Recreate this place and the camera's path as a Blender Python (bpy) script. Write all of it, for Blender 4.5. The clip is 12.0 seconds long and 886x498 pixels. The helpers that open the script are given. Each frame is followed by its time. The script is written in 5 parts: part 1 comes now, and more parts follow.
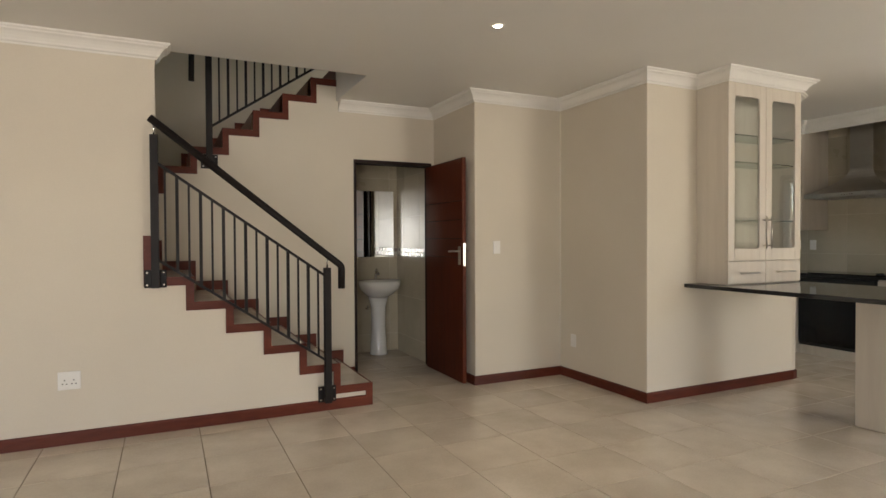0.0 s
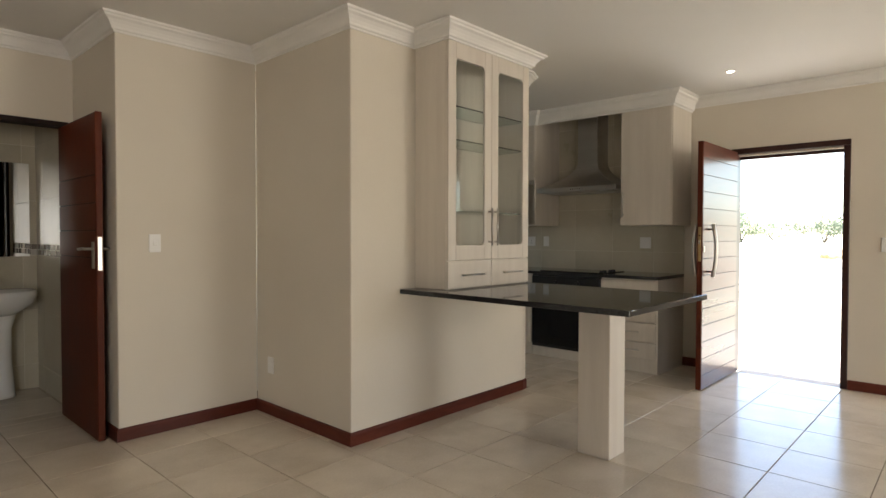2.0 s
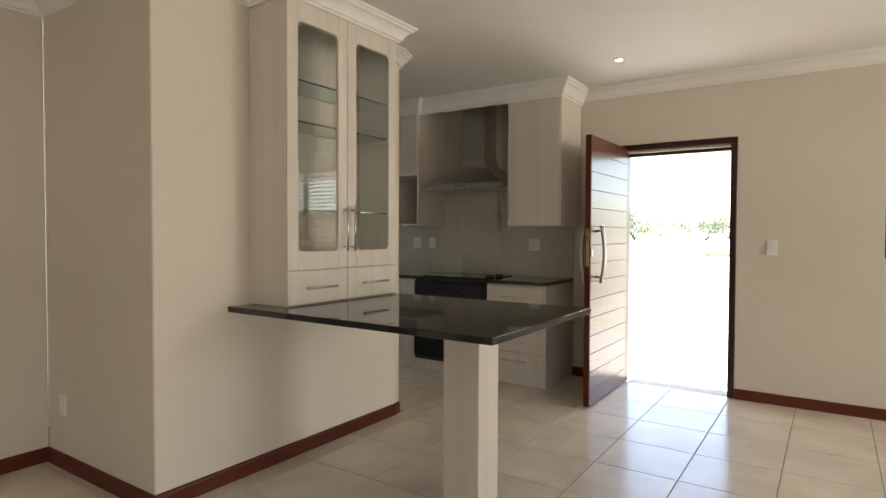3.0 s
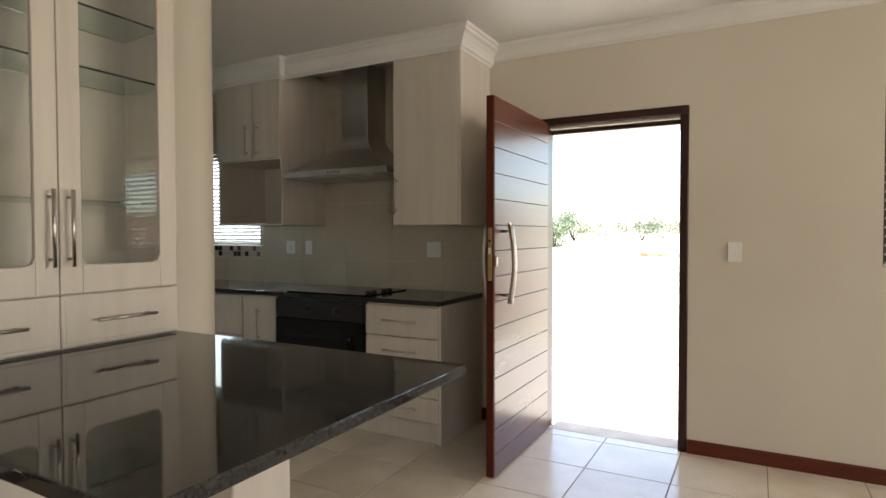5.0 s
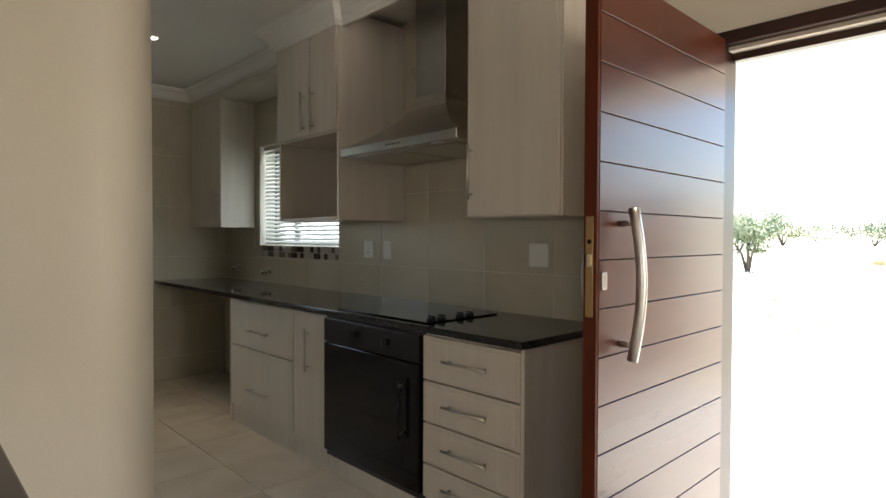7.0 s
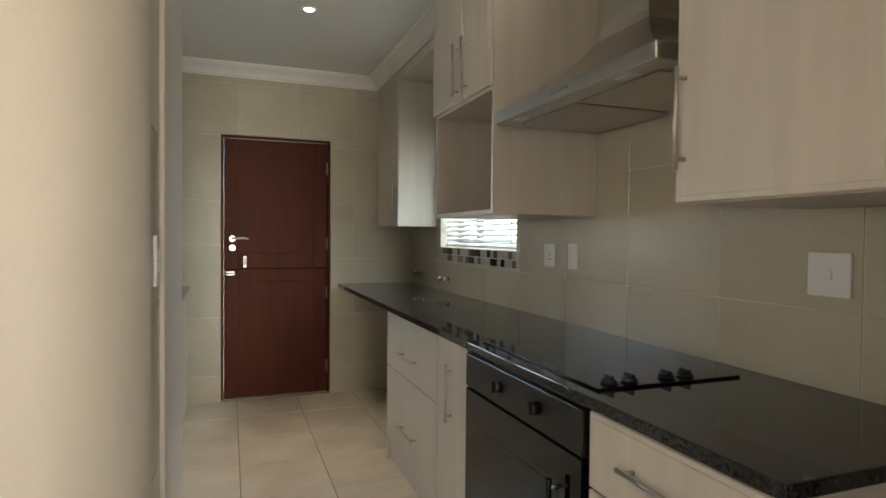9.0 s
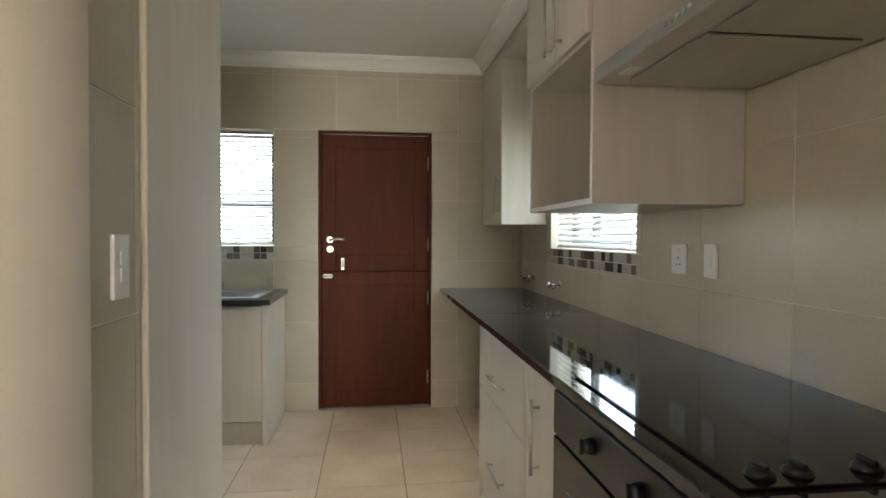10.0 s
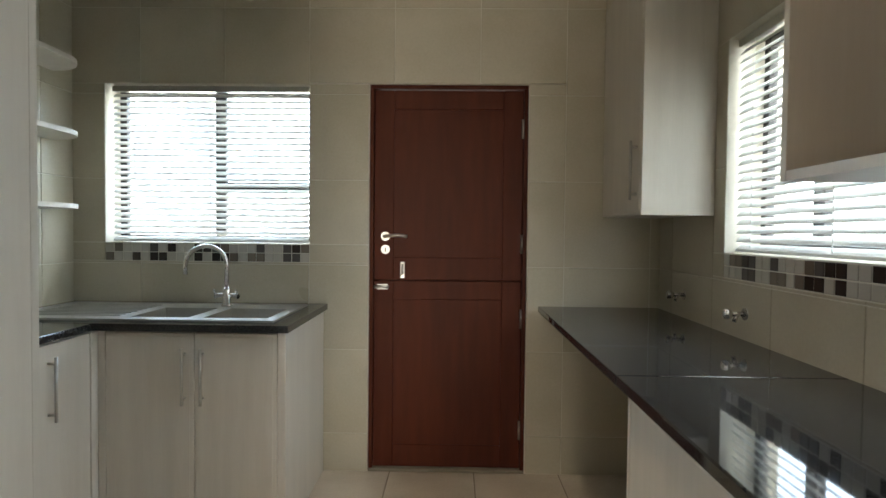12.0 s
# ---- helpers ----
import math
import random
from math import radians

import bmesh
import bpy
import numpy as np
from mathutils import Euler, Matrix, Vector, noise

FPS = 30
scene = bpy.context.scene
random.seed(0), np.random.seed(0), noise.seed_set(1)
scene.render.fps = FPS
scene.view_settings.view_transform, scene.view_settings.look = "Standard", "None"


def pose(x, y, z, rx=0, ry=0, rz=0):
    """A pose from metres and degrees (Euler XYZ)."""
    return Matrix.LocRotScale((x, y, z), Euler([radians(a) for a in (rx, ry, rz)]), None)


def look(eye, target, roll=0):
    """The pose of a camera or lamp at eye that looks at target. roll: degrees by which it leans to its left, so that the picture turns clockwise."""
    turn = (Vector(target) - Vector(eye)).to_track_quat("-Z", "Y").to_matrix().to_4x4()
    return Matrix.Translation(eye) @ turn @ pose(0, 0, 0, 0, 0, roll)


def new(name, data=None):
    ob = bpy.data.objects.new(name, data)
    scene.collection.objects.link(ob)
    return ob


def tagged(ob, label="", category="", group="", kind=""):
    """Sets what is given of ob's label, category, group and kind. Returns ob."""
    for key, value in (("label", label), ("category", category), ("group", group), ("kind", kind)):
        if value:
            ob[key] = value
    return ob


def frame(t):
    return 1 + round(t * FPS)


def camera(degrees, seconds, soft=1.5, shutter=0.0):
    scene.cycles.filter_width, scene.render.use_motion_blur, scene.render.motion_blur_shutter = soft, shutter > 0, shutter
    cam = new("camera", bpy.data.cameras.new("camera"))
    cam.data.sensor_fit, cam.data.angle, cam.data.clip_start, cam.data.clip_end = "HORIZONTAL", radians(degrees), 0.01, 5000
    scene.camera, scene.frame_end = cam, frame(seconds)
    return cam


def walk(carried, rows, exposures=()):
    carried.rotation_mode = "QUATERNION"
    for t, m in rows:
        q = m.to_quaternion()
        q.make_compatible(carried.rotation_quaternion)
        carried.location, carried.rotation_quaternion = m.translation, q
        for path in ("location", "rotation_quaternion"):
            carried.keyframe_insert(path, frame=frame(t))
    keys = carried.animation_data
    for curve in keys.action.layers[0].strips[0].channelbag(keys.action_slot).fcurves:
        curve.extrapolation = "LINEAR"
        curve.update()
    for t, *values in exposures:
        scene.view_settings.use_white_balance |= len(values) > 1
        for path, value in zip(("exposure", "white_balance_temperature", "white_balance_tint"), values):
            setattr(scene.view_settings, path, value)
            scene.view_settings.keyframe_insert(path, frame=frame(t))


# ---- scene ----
cam = camera(74.9, 12.0)
EXPOSURES = [(0, 2.5), (0.5, 2.6), (1.5, 2.4), (2.0, 2.3), (2.5, 2.3), (3.5, 2.3), (5.5, 2.12), (6, 2.1), (7, 2.22), (9, 2.95), (9.5, 3.05), (10, 3.15), (11, 2.9), (11.5, 2.95), (12, 2.95)]
PATH = [
    (0, (0.467, 0.11, 1.285), (1.328, 1.915, 1.253), -0.3),
    (0.5, (0.762, 0.32, 1.301), (1.813, 2.022, 1.257), -0.2),
    (1, (1.039, 0.466, 1.283), (2.267, 2.044, 1.237), -0.2),
    (1.5, (1.364, 0.6, 1.303), (2.719, 2.07, 1.248), -0.1),
    (2, (1.691, 0.737, 1.27), (3.155, 2.1, 1.222), 0.1),
    (2.5, (2.023, 0.829, 1.297), (3.599, 2.058, 1.24), 0.1),
    (3, (2.386, 0.899, 1.303), (4.043, 2.017, 1.248), 0.2),
    (3.5, (2.704, 0.977, 1.281), (4.42, 2.003, 1.232), 0.2),
    (5.5, (4.113, 1.216, 1.309), (5.87, 2.169, 1.259), -0.1),
    (6, (4.476, 1.258, 1.307), (6.15, 2.351, 1.258), -0.1),
    (6.5, (4.809, 1.351, 1.309), (6.359, 2.614, 1.254), -0.2),
    (7, (5.138, 1.535, 1.28), (6.522, 2.979, 1.24), 0.2),
    (9, (5.986, 2.199, 1.284), (6.676, 4.076, 1.242), 0.5),
    (9.5, (6.127, 2.399, 1.285), (6.614, 4.338, 1.238), 0.5),
    (10, (6.316, 2.633, 1.277), (6.556, 4.618, 1.236), 0.2),
    (10.5, (6.309, 2.92, 1.293), (6.412, 4.917, 1.24), 0.4),
    (11, (6.28, 3.236, 1.263), (6.326, 5.235, 1.222), 0.6),
    (11.5, (6.344, 3.584, 1.277), (6.336, 5.583, 1.225), 0.6),
    (12, (6.367, 3.89, 1.28), (6.329, 5.888, 1.222), 0.6),
]
walk(cam, [(t, look(eye, target, roll)) for t, eye, target, roll in PATH], EXPOSURES)

# ---- world and light ----
world = bpy.data.worlds.new("world")
scene.world = world
world.use_nodes = True
wn = world.node_tree.nodes
sky = wn.new("ShaderNodeTexSky")
sky.sky_type = "NISHITA"
sky.sun_disc = False
sky.sun_elevation = radians(63)
sky.sun_rotation = radians(90)
sky.dust_density = 0.6
wn["Background"].inputs["Strength"].default_value = 0.15
world.node_tree.links.new(sky.outputs["Color"], wn["Background"].inputs["Color"])

sun = new("sun", bpy.data.lights.new("sun", "SUN"))
sun.data.energy = 5.0
sun.data.angle = radians(0.53)
sun.data.color = (1.0, 0.95, 0.88)
sun.matrix_world = look((15.3, 0, 30), (0, 0, 0))


def area_lamp(name, centre, aim, w, h, watts, colour):
    ob = new(name, bpy.data.lights.new(name, "AREA"))
    ob.data.shape = "RECTANGLE"
    ob.data.size, ob.data.size_y = w, h
    ob.data.energy = watts
    ob.data.color = colour
    ob.matrix_world = look(centre, aim)
    return ob


# added fill lamps outside two made-up openings in the unseen south wall
area_lamp("south_west_fill", (-1.55, -3.75, 1.45), (-1.55, 0, 0.0), 2.3, 1.9, 22, (1.0, 0.90, 0.90))
area_lamp("south_east_fill", (6.2, -3.75, 1.45), (6.0, 0, 0.1), 1.9, 1.9, 18, (1.0, 0.88, 0.78))
# sky light at the two kitchen windows, outside their frames
area_lamp("sink_window_daylight", (5.056, 7.145, 1.63), (5.056, 0, 1.63), 1.07, 0.82, 2.8, (0.74, 0.88, 1.0))
area_lamp("worktop_window_daylight", (7.672, 5.61, 1.63), (0, 5.61, 1.63), 1.18, 0.82, 4.2, (0.74, 0.88, 1.0))
# the lit ceiling downlights
for lx, ly, watts in ((2.30, 3.16, 6), (6.68, 2.235, 6), (6.41, 5.62, 9)):
    lamp = new("downlight_lamp", bpy.data.lights.new("downlight_lamp", "SPOT"))
    lamp.data.energy, lamp.data.color = watts, (1.0, 0.80, 0.56)
    lamp.data.spot_size, lamp.data.spot_blend, lamp.data.shadow_soft_size = radians(88), 1.0, 0.10
    lamp.matrix_world = look((lx, ly, 2.58), (lx, ly - 0.001, 0))
# added dim fill lamp inside the closed upper hall, which has no window
area_lamp("upper_hall_fill", (3.9, 5.5, 4.2), (0, 5.5, 4.0), 1.0, 1.0, 0.3, (1.0, 0.96, 0.9))


# ---- materials ----
def material(name):
    m = bpy.data.materials.new(name)
    m.use_nodes = True
    return m, m.node_tree.nodes, m.node_tree.links, m.node_tree.nodes["Principled BSDF"]


def mottled(name, dark, light, scale=2.0, fine=60.0, rough=0.6, rough_var=0.08, bump=0.06, stretch=(1, 1, 1), spec=0.5,
            metallic=0.0, vary=0.0, coat=0.0, detail=5.0):
    """A surface with broad stains, fine grain and a little relief, in object space."""
    m, n, l, b = material(name)
    tc = n.new("ShaderNodeTexCoord")
    mp = n.new("ShaderNodeMapping")
    mp.inputs["Scale"].default_value = stretch
    l.new(tc.outputs["Object"], mp.inputs["Vector"])
    vec = mp.outputs["Vector"]
    info = n.new("ShaderNodeObjectInfo")
    if vary:
        off = n.new("ShaderNodeVectorMath")
        off.operation = "MULTIPLY_ADD"
        comb = n.new("ShaderNodeCombineXYZ")
        for k in range(3):
            l.new(info.outputs["Random"], comb.inputs[k])
        off.inputs[1].default_value = (37, 53, 71)
        l.new(comb.outputs["Vector"], off.inputs[0])
        l.new(vec, off.inputs[2])
        vec = off.outputs["Vector"]
    big = n.new("ShaderNodeTexNoise")
    big.inputs["Scale"].default_value = scale
    big.inputs["Detail"].default_value = detail
    l.new(vec, big.inputs["Vector"])
    small = n.new("ShaderNodeTexNoise")
    small.inputs["Scale"].default_value = fine
    small.inputs["Detail"].default_value = 4
    l.new(vec, small.inputs["Vector"])
    add = n.new("ShaderNodeMath")
    add.operation = "MULTIPLY_ADD"
    l.new(small.outputs["Fac"], add.inputs[0])
    add.inputs[1].default_value = 0.35
    l.new(big.outputs["Fac"], add.inputs[2])
    blend = n.new("ShaderNodeMapRange")
    blend.interpolation_type = "SMOOTHSTEP"
    blend.inputs["From Min"].default_value, blend.inputs["From Max"].default_value = 0.3, 1.05
    l.new(add.outputs[0], blend.inputs["Value"])
    mixer = n.new("ShaderNodeMix")
    mixer.data_type = "RGBA"
    l.new(blend.outputs[0], mixer.inputs[0])
    mixer.inputs[6].default_value, mixer.inputs[7].default_value = (*dark, 1), (*light, 1)
    col = mixer.outputs[2]
    if vary:
        hsv = n.new("ShaderNodeHueSaturation")
        mul = n.new("ShaderNodeMapRange")
        mul.inputs["To Min"].default_value, mul.inputs["To Max"].default_value = 1 - vary, 1 + vary
        l.new(info.outputs["Random"], mul.inputs["Value"])
        l.new(mul.outputs[0], hsv.inputs["Value"])
        l.new(col, hsv.inputs["Color"])
        col = hsv.outputs["Color"]
    l.new(col, b.inputs["Base Color"])
    rr = n.new("ShaderNodeMapRange")
    rr.inputs["To Min"].default_value, rr.inputs["To Max"].default_value = max(rough - rough_var, 0.02), rough + rough_var
    l.new(big.outputs["Fac"], rr.inputs["Value"])
    l.new(rr.outputs[0], b.inputs["Roughness"])
    b.inputs["Specular IOR Level"].default_value = spec
    b.inputs["Metallic"].default_value = metallic
    b.inputs["Coat Weight"].default_value = coat
    b.inputs["Coat Roughness"].default_value = 0.12
    if bump:
        bp = n.new("ShaderNodeBump")
        bp.inputs["Strength"].default_value = bump
        bp.inputs["Distance"].default_value = 0.004
        l.new(add.outputs[0], bp.inputs["Height"])
        l.new(bp.outputs["Normal"], b.inputs["Normal"])
    return m


def plain(name, colour, rough=0.5, metallic=0.0, spec=0.5):
    m, n, l, b = material(name)
    b.inputs["Base Color"].default_value = (*colour, 1)
    b.inputs["Roughness"].default_value = rough
    b.inputs["Metallic"].default_value = metallic
    b.inputs["Specular IOR Level"].default_value = spec
    return m


def glass_material(name, tint=(0.93, 0.97, 0.95)):
    m, n, l, b = material(name)
    b.inputs["Base Color"].default_value = (*tint, 1)
    b.inputs["Roughness"].default_value = 0.01
    b.inputs["Transmission Weight"].default_value = 1.0
    b.inputs["IOR"].default_value = 1.45
    return m


PAINT = mottled("cream_wall_paint", (0.61, 0.55, 0.455), (0.68, 0.62, 0.52), 0.9, 140, 0.62, 0.06, 0.05)
WHITE = mottled("white_ceiling_paint", (0.74, 0.72, 0.68), (0.80, 0.78, 0.74), 0.7, 160, 0.75, 0.05, 0.04)
CORNICE = mottled("white_cornice_paint", (0.76, 0.74, 0.69), (0.83, 0.81, 0.77), 3, 160, 0.6, 0.05, 0.03)
FLOOR_TILE = mottled("beige_floor_tile", (0.57, 0.497, 0.397), (0.75, 0.678, 0.57), 3.2, 90, 0.2, 0.07, 0.02, vary=0.05)
GROUT = mottled("grey_brown_grout", (0.20, 0.165, 0.12), (0.30, 0.255, 0.19), 5, 200, 0.85, 0.05, 0.2)
WALL_TILE = mottled("grey_beige_wall_tile", (0.44, 0.393, 0.285), (0.555, 0.498, 0.385), 2.6, 90, 0.30, 0.06, 0.012, vary=0.03, detail=3.0)
WALL_GROUT = mottled("pale_wall_grout", (0.62, 0.59, 0.50), (0.72, 0.69, 0.60), 5, 200, 0.8, 0.05, 0.1)
MAHOGANY = mottled("dark_red_mahogany", (0.042, 0.0088, 0.0042), (0.115, 0.025, 0.0095), 2.2, 26, 0.44, 0.1, 0.06, stretch=(1, 1, 0.12), spec=0.14)
MAHOGANY_X = mottled("dark_red_mahogany_lying", (0.036, 0.0100, 0.006), (0.105, 0.027, 0.013), 2.2, 26, 0.30, 0.12, 0.03, stretch=(0.12, 1, 1), coat=0.12)
SKIRTING = mottled("red_mahogany_skirting", (0.060, 0.0125, 0.0075), (0.155, 0.035, 0.018), 3.0, 40, 0.42, 0.1, 0.05, stretch=(0.25, 0.25, 1), spec=0.25)
# mahogany of the front frame with its shade put into the colour
SHADED_MAHOGANY = mottled("mahogany_darkened_for_shade", (0.018, 0.0062, 0.0042), (0.048, 0.0135, 0.0085), 2.2, 26, 0.34, 0.1, 0.05, stretch=(1, 1, 0.12), spec=0.35)
# dark stain of the toilet frame; also painted shade in door grooves
DARK_WOOD_AND_SHADE = mottled("blackish_stain_and_groove_shade", (0.012, 0.007, 0.006), (0.032, 0.017, 0.013), 3, 40, 0.6, 0.08, 0.05, spec=0.2)
GRANITE = mottled("black_granite", (0.005, 0.005, 0.005), (0.046, 0.045, 0.045), 110, 380, 0.045, 0.02, 0.0, detail=3)
FOIL = mottled("whitewashed_wood_foil", (0.59, 0.53, 0.45), (0.67, 0.61, 0.525), 5.0, 48, 0.40, 0.08, 0.03, stretch=(3.0, 3.0, 0.2))
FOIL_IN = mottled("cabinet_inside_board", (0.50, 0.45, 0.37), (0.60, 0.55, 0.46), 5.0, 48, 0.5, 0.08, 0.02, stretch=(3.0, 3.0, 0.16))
STEEL = mottled("brushed_stainless_steel", (0.46, 0.44, 0.41), (0.62, 0.60, 0.57), 4, 160, 0.30, 0.06, 0.02, stretch=(1, 0.1, 1), metallic=1.0)
BRASS = plain("worn_brass", (0.42, 0.30, 0.15), 0.35, 1.0)
CHROME = plain("polished_chrome", (0.72, 0.71, 0.70), 0.12, 1.0)
NICKEL = plain("satin_nickel", (0.56, 0.53, 0.48), 0.28, 1.0)
BLACK_METAL = mottled("black_brown_steel_paint", (0.006, 0.0045, 0.0045), (0.015, 0.011, 0.010), 6, 120, 0.5, 0.08, 0.05, spec=0.25)
BLACK_GLASS = plain("black_glass", (0.005, 0.005, 0.006), 0.07, spec=0.32)
BLACK_ENAMEL = plain("black_enamel", (0.010, 0.010, 0.011), 0.28)
PLASTIC = plain("white_switch_plastic", (0.78, 0.76, 0.72), 0.35)
CERAMIC = plain("white_glazed_ceramic", (0.80, 0.79, 0.76), 0.12)
MIRROR = plain("silvered_mirror", (0.86, 0.88, 0.86), 0.01, 1.0)
GLASS = glass_material("clear_glass")
SHELF_GLASS = glass_material("greenish_shelf_glass", (0.80, 0.93, 0.87))
BLIND = mottled("white_blind_slat", (0.74, 0.73, 0.70), (0.82, 0.81, 0.78), 4, 120, 0.45, 0.05, 0.02)
BRONZE_FRAME = plain("dark_bronze_aluminium", (0.045, 0.038, 0.034), 0.4, 0.3)
# near-black colour that paints the shade inside small holes
HOLE_SHADE = plain("painted_hole_shade", (0.03, 0.025, 0.02), 0.8)
SAND = mottled("pale_sand_and_dry_grass", (0.50, 0.46, 0.34), (0.66, 0.62, 0.49), 0.35, 6, 0.95, 0.03, 0.3)
PAVER = mottled("grey_concrete_paver", (0.55, 0.51, 0.46), (0.70, 0.66, 0.60), 6, 90, 0.9, 0.05, 0.3, vary=0.08)
LEAF = mottled("green_leaf", (0.12, 0.155, 0.075), (0.20, 0.235, 0.13), 3, 20, 0.6, 0.1, 0.0, vary=0.2)
BARK = mottled("grey_brown_bark", (0.07, 0.055, 0.04), (0.16, 0.13, 0.1), 8, 60, 0.9, 0.05, 0.4)
ORANGE = mottled("orange_clay_soil", (0.50, 0.34, 0.16), (0.62, 0.45, 0.25), 5, 30, 0.95, 0.03, 0.3)
TERRACOTTA = mottled("faded_red_brick", (0.30, 0.12, 0.075), (0.42, 0.19, 0.12), 5, 60, 0.9, 0.03, 0.2, vary=0.1)
SUN_BLOCK_SHEET = plain("grey_sun_block_sheet", (0.35, 0.35, 0.36), 0.6)
MOSAIC = [plain("dark_brown_mosaic_glass", (0.042, 0.033, 0.028), 0.14), plain("grey_mosaic_glass", (0.11, 0.10, 0.092), 0.12),
          plain("taupe_mosaic_glass", (0.20, 0.165, 0.13), 0.12), plain("pale_mosaic_glass", (0.50, 0.47, 0.41), 0.15)]
LAMP_GLOW, _n, _l, _b = material("warm_lamp_lens")
_b.inputs["Emission Color"].default_value = (1.0, 0.86, 0.66, 1)
_b.inputs["Emission Strength"].default_value = 6.0


# ---- building helpers ----
def world_of(ob):
    if ob.parent is None:
        return ob.matrix_basis.copy()
    return world_of(ob.parent) @ ob.matrix_parent_inverse @ ob.matrix_basis


def box(bm, a, b, bevel=0.0, seg=1):
    x0, y0, z0 = (min(p, q) for p, q in zip(a, b))
    x1, y1, z1 = (max(p, q) for p, q in zip(a, b))
    v = [bm.verts.new(c) for c in ((x0, y0, z0), (x1, y0, z0), (x1, y1, z0), (x0, y1, z0), (x0, y0, z1), (x1, y0, z1), (x1, y1, z1), (x0, y1, z1))]
    f = [bm.faces.new([v[i] for i in q]) for q in ((3, 2, 1, 0), (4, 5, 6, 7), (0, 1, 5, 4), (1, 2, 6, 5), (2, 3, 7, 6), (3, 0, 4, 7))]
    if bevel:
        bmesh.ops.bevel(bm, geom=list({e for g in f for e in g.edges}), offset=bevel, segments=seg, affect="EDGES", profile=0.5)
    return bm


def tube(bm, pts, r, seg=10, caps=True):
    """A round bar along a line of points; r is one radius, or one for each point."""
    pts = [Vector(p) for p in pts]
    rs = r if isinstance(r, (list, tuple)) else [r] * len(pts)
    rings = []
    side = None
    for k, p in enumerate(pts):
        d = (pts[min(k + 1, len(pts) - 1)] - pts[max(k - 1, 0)]).normalized()
        if side is None or abs(side.dot(d)) > 0.95:
            side = d.orthogonal()
        side = (side - d * side.dot(d)).normalized()
        up = d.cross(side)
        rings.append([bm.verts.new(p + (side * math.cos(2 * math.pi * i / seg) + up * math.sin(2 * math.pi * i / seg)) * rs[k]) for i in range(seg)])
    for a, b in zip(rings, rings[1:]):
        for i in range(seg):
            f = bm.faces.new((a[i], a[(i + 1) % seg], b[(i + 1) % seg], b[i]))
            f.smooth = True
    if caps:
        bm.faces.new(rings[0][::-1])
        bm.faces.new(rings[-1])
    return bm


def prism(bm, poly, axis, a, b):
    """A polygon of (u, v) extruded along an axis from a to b. x: (y, z), y: (x, z), z: (x, y)."""
    def at(u, v, w):
        return (w, u, v) if axis == "x" else (u, w, v) if axis == "y" else (u, v, w)
    lo = [bm.verts.new(at(u, v, a)) for u, v in poly]
    hi = [bm.verts.new(at(u, v, b)) for u, v in poly]
    bm.faces.new(lo)
    bm.faces.new(hi[::-1])
    for i in range(len(poly)):
        j = (i + 1) % len(poly)
        bm.faces.new((lo[j], lo[i], hi[i], hi[j]))
    bmesh.ops.recalc_face_normals(bm, faces=bm.faces)
    return bm


def lathe(bm, profile, centre, seg=24):
    """(r, z) turned round the upright axis at centre."""
    rings = [[bm.verts.new((centre[0] + r * math.cos(2 * math.pi * i / seg), centre[1] + r * math.sin(2 * math.pi * i / seg), centre[2] + z)) for i in range(seg)] for r, z in profile]
    for a, b in zip(rings, rings[1:]):
        for i in range(seg):
            f = bm.faces.new((a[i], a[(i + 1) % seg], b[(i + 1) % seg], b[i]))
            f.smooth = True
    bm.faces.new(rings[0][::-1])
    bm.faces.new(rings[-1])
    return bm


def moulding(bm, line, profile, z):
    """A profile of (out, up) swept along a plan line whose room lies on its left, mitred at the corners."""
    pts = [Vector(p) for p in line]
    rings = []
    for k, p in enumerate(pts):
        d0 = (p - pts[k - 1]).normalized() if k else None
        d1 = (pts[k + 1] - p).normalized() if k + 1 < len(pts) else None
        n0 = Vector((-d0.y, d0.x)) if d0 else None
        n1 = Vector((-d1.y, d1.x)) if d1 else None
        if n0 is None:
            m = n1
        elif n1 is None:
            m = n0
        else:
            m = (n0 + n1) / max(1 + n0.dot(n1), 0.05)
        rings.append([bm.verts.new((p.x + m.x * o, p.y + m.y * o, z + u)) for o, u in profile])
    c = len(profile)
    for a, b in zip(rings, rings[1:]):
        for i in range(c):
            bm.faces.new((a[i], a[(i + 1) % c], b[(i + 1) % c], b[i]))
    bm.faces.new(rings[0][::-1])
    bm.faces.new(rings[-1])
    bmesh.ops.recalc_face_normals(bm, faces=bm.faces)
    return bm


# The stair side of the house is drawn on its own grid; SITE lays that grid on the plan.
WS = 0.965
ON_PLAN = Matrix.Identity(4)
ON_STAIR_GRID = Matrix.Translation((3.84 * (1 - WS), 3.49 - 3.505 * WS, 0)) @ Matrix.Scale(WS, 4)
SITE = ON_PLAN


def wx(x):
    return 3.84 + WS * (x - 3.84)


def wy(y):
    return 3.49 + WS * (y - 3.505)


def mesh_of(name, bm, mat):
    me = bpy.data.meshes.new(name)
    bm.transform(SITE)
    bm.to_mesh(me)
    bm.free()
    me.materials.append(mat)
    return me


def solid(name, bm, mat, label="", category="", kind="", group=""):
    return tagged(new(name, mesh_of(name, bm, mat)), label, category, group, kind)


def thing(name, at, label, category, group=""):
    ob = new(name)
    ob.empty_display_size = 0.1
    ob.matrix_basis = Matrix.Translation(SITE @ Vector(at))
    return tagged(ob, label, category, group)


def adopt(ob, parent):
    ob.parent = parent
    ob.matrix_parent_inverse = world_of(parent).inverted()
    return ob


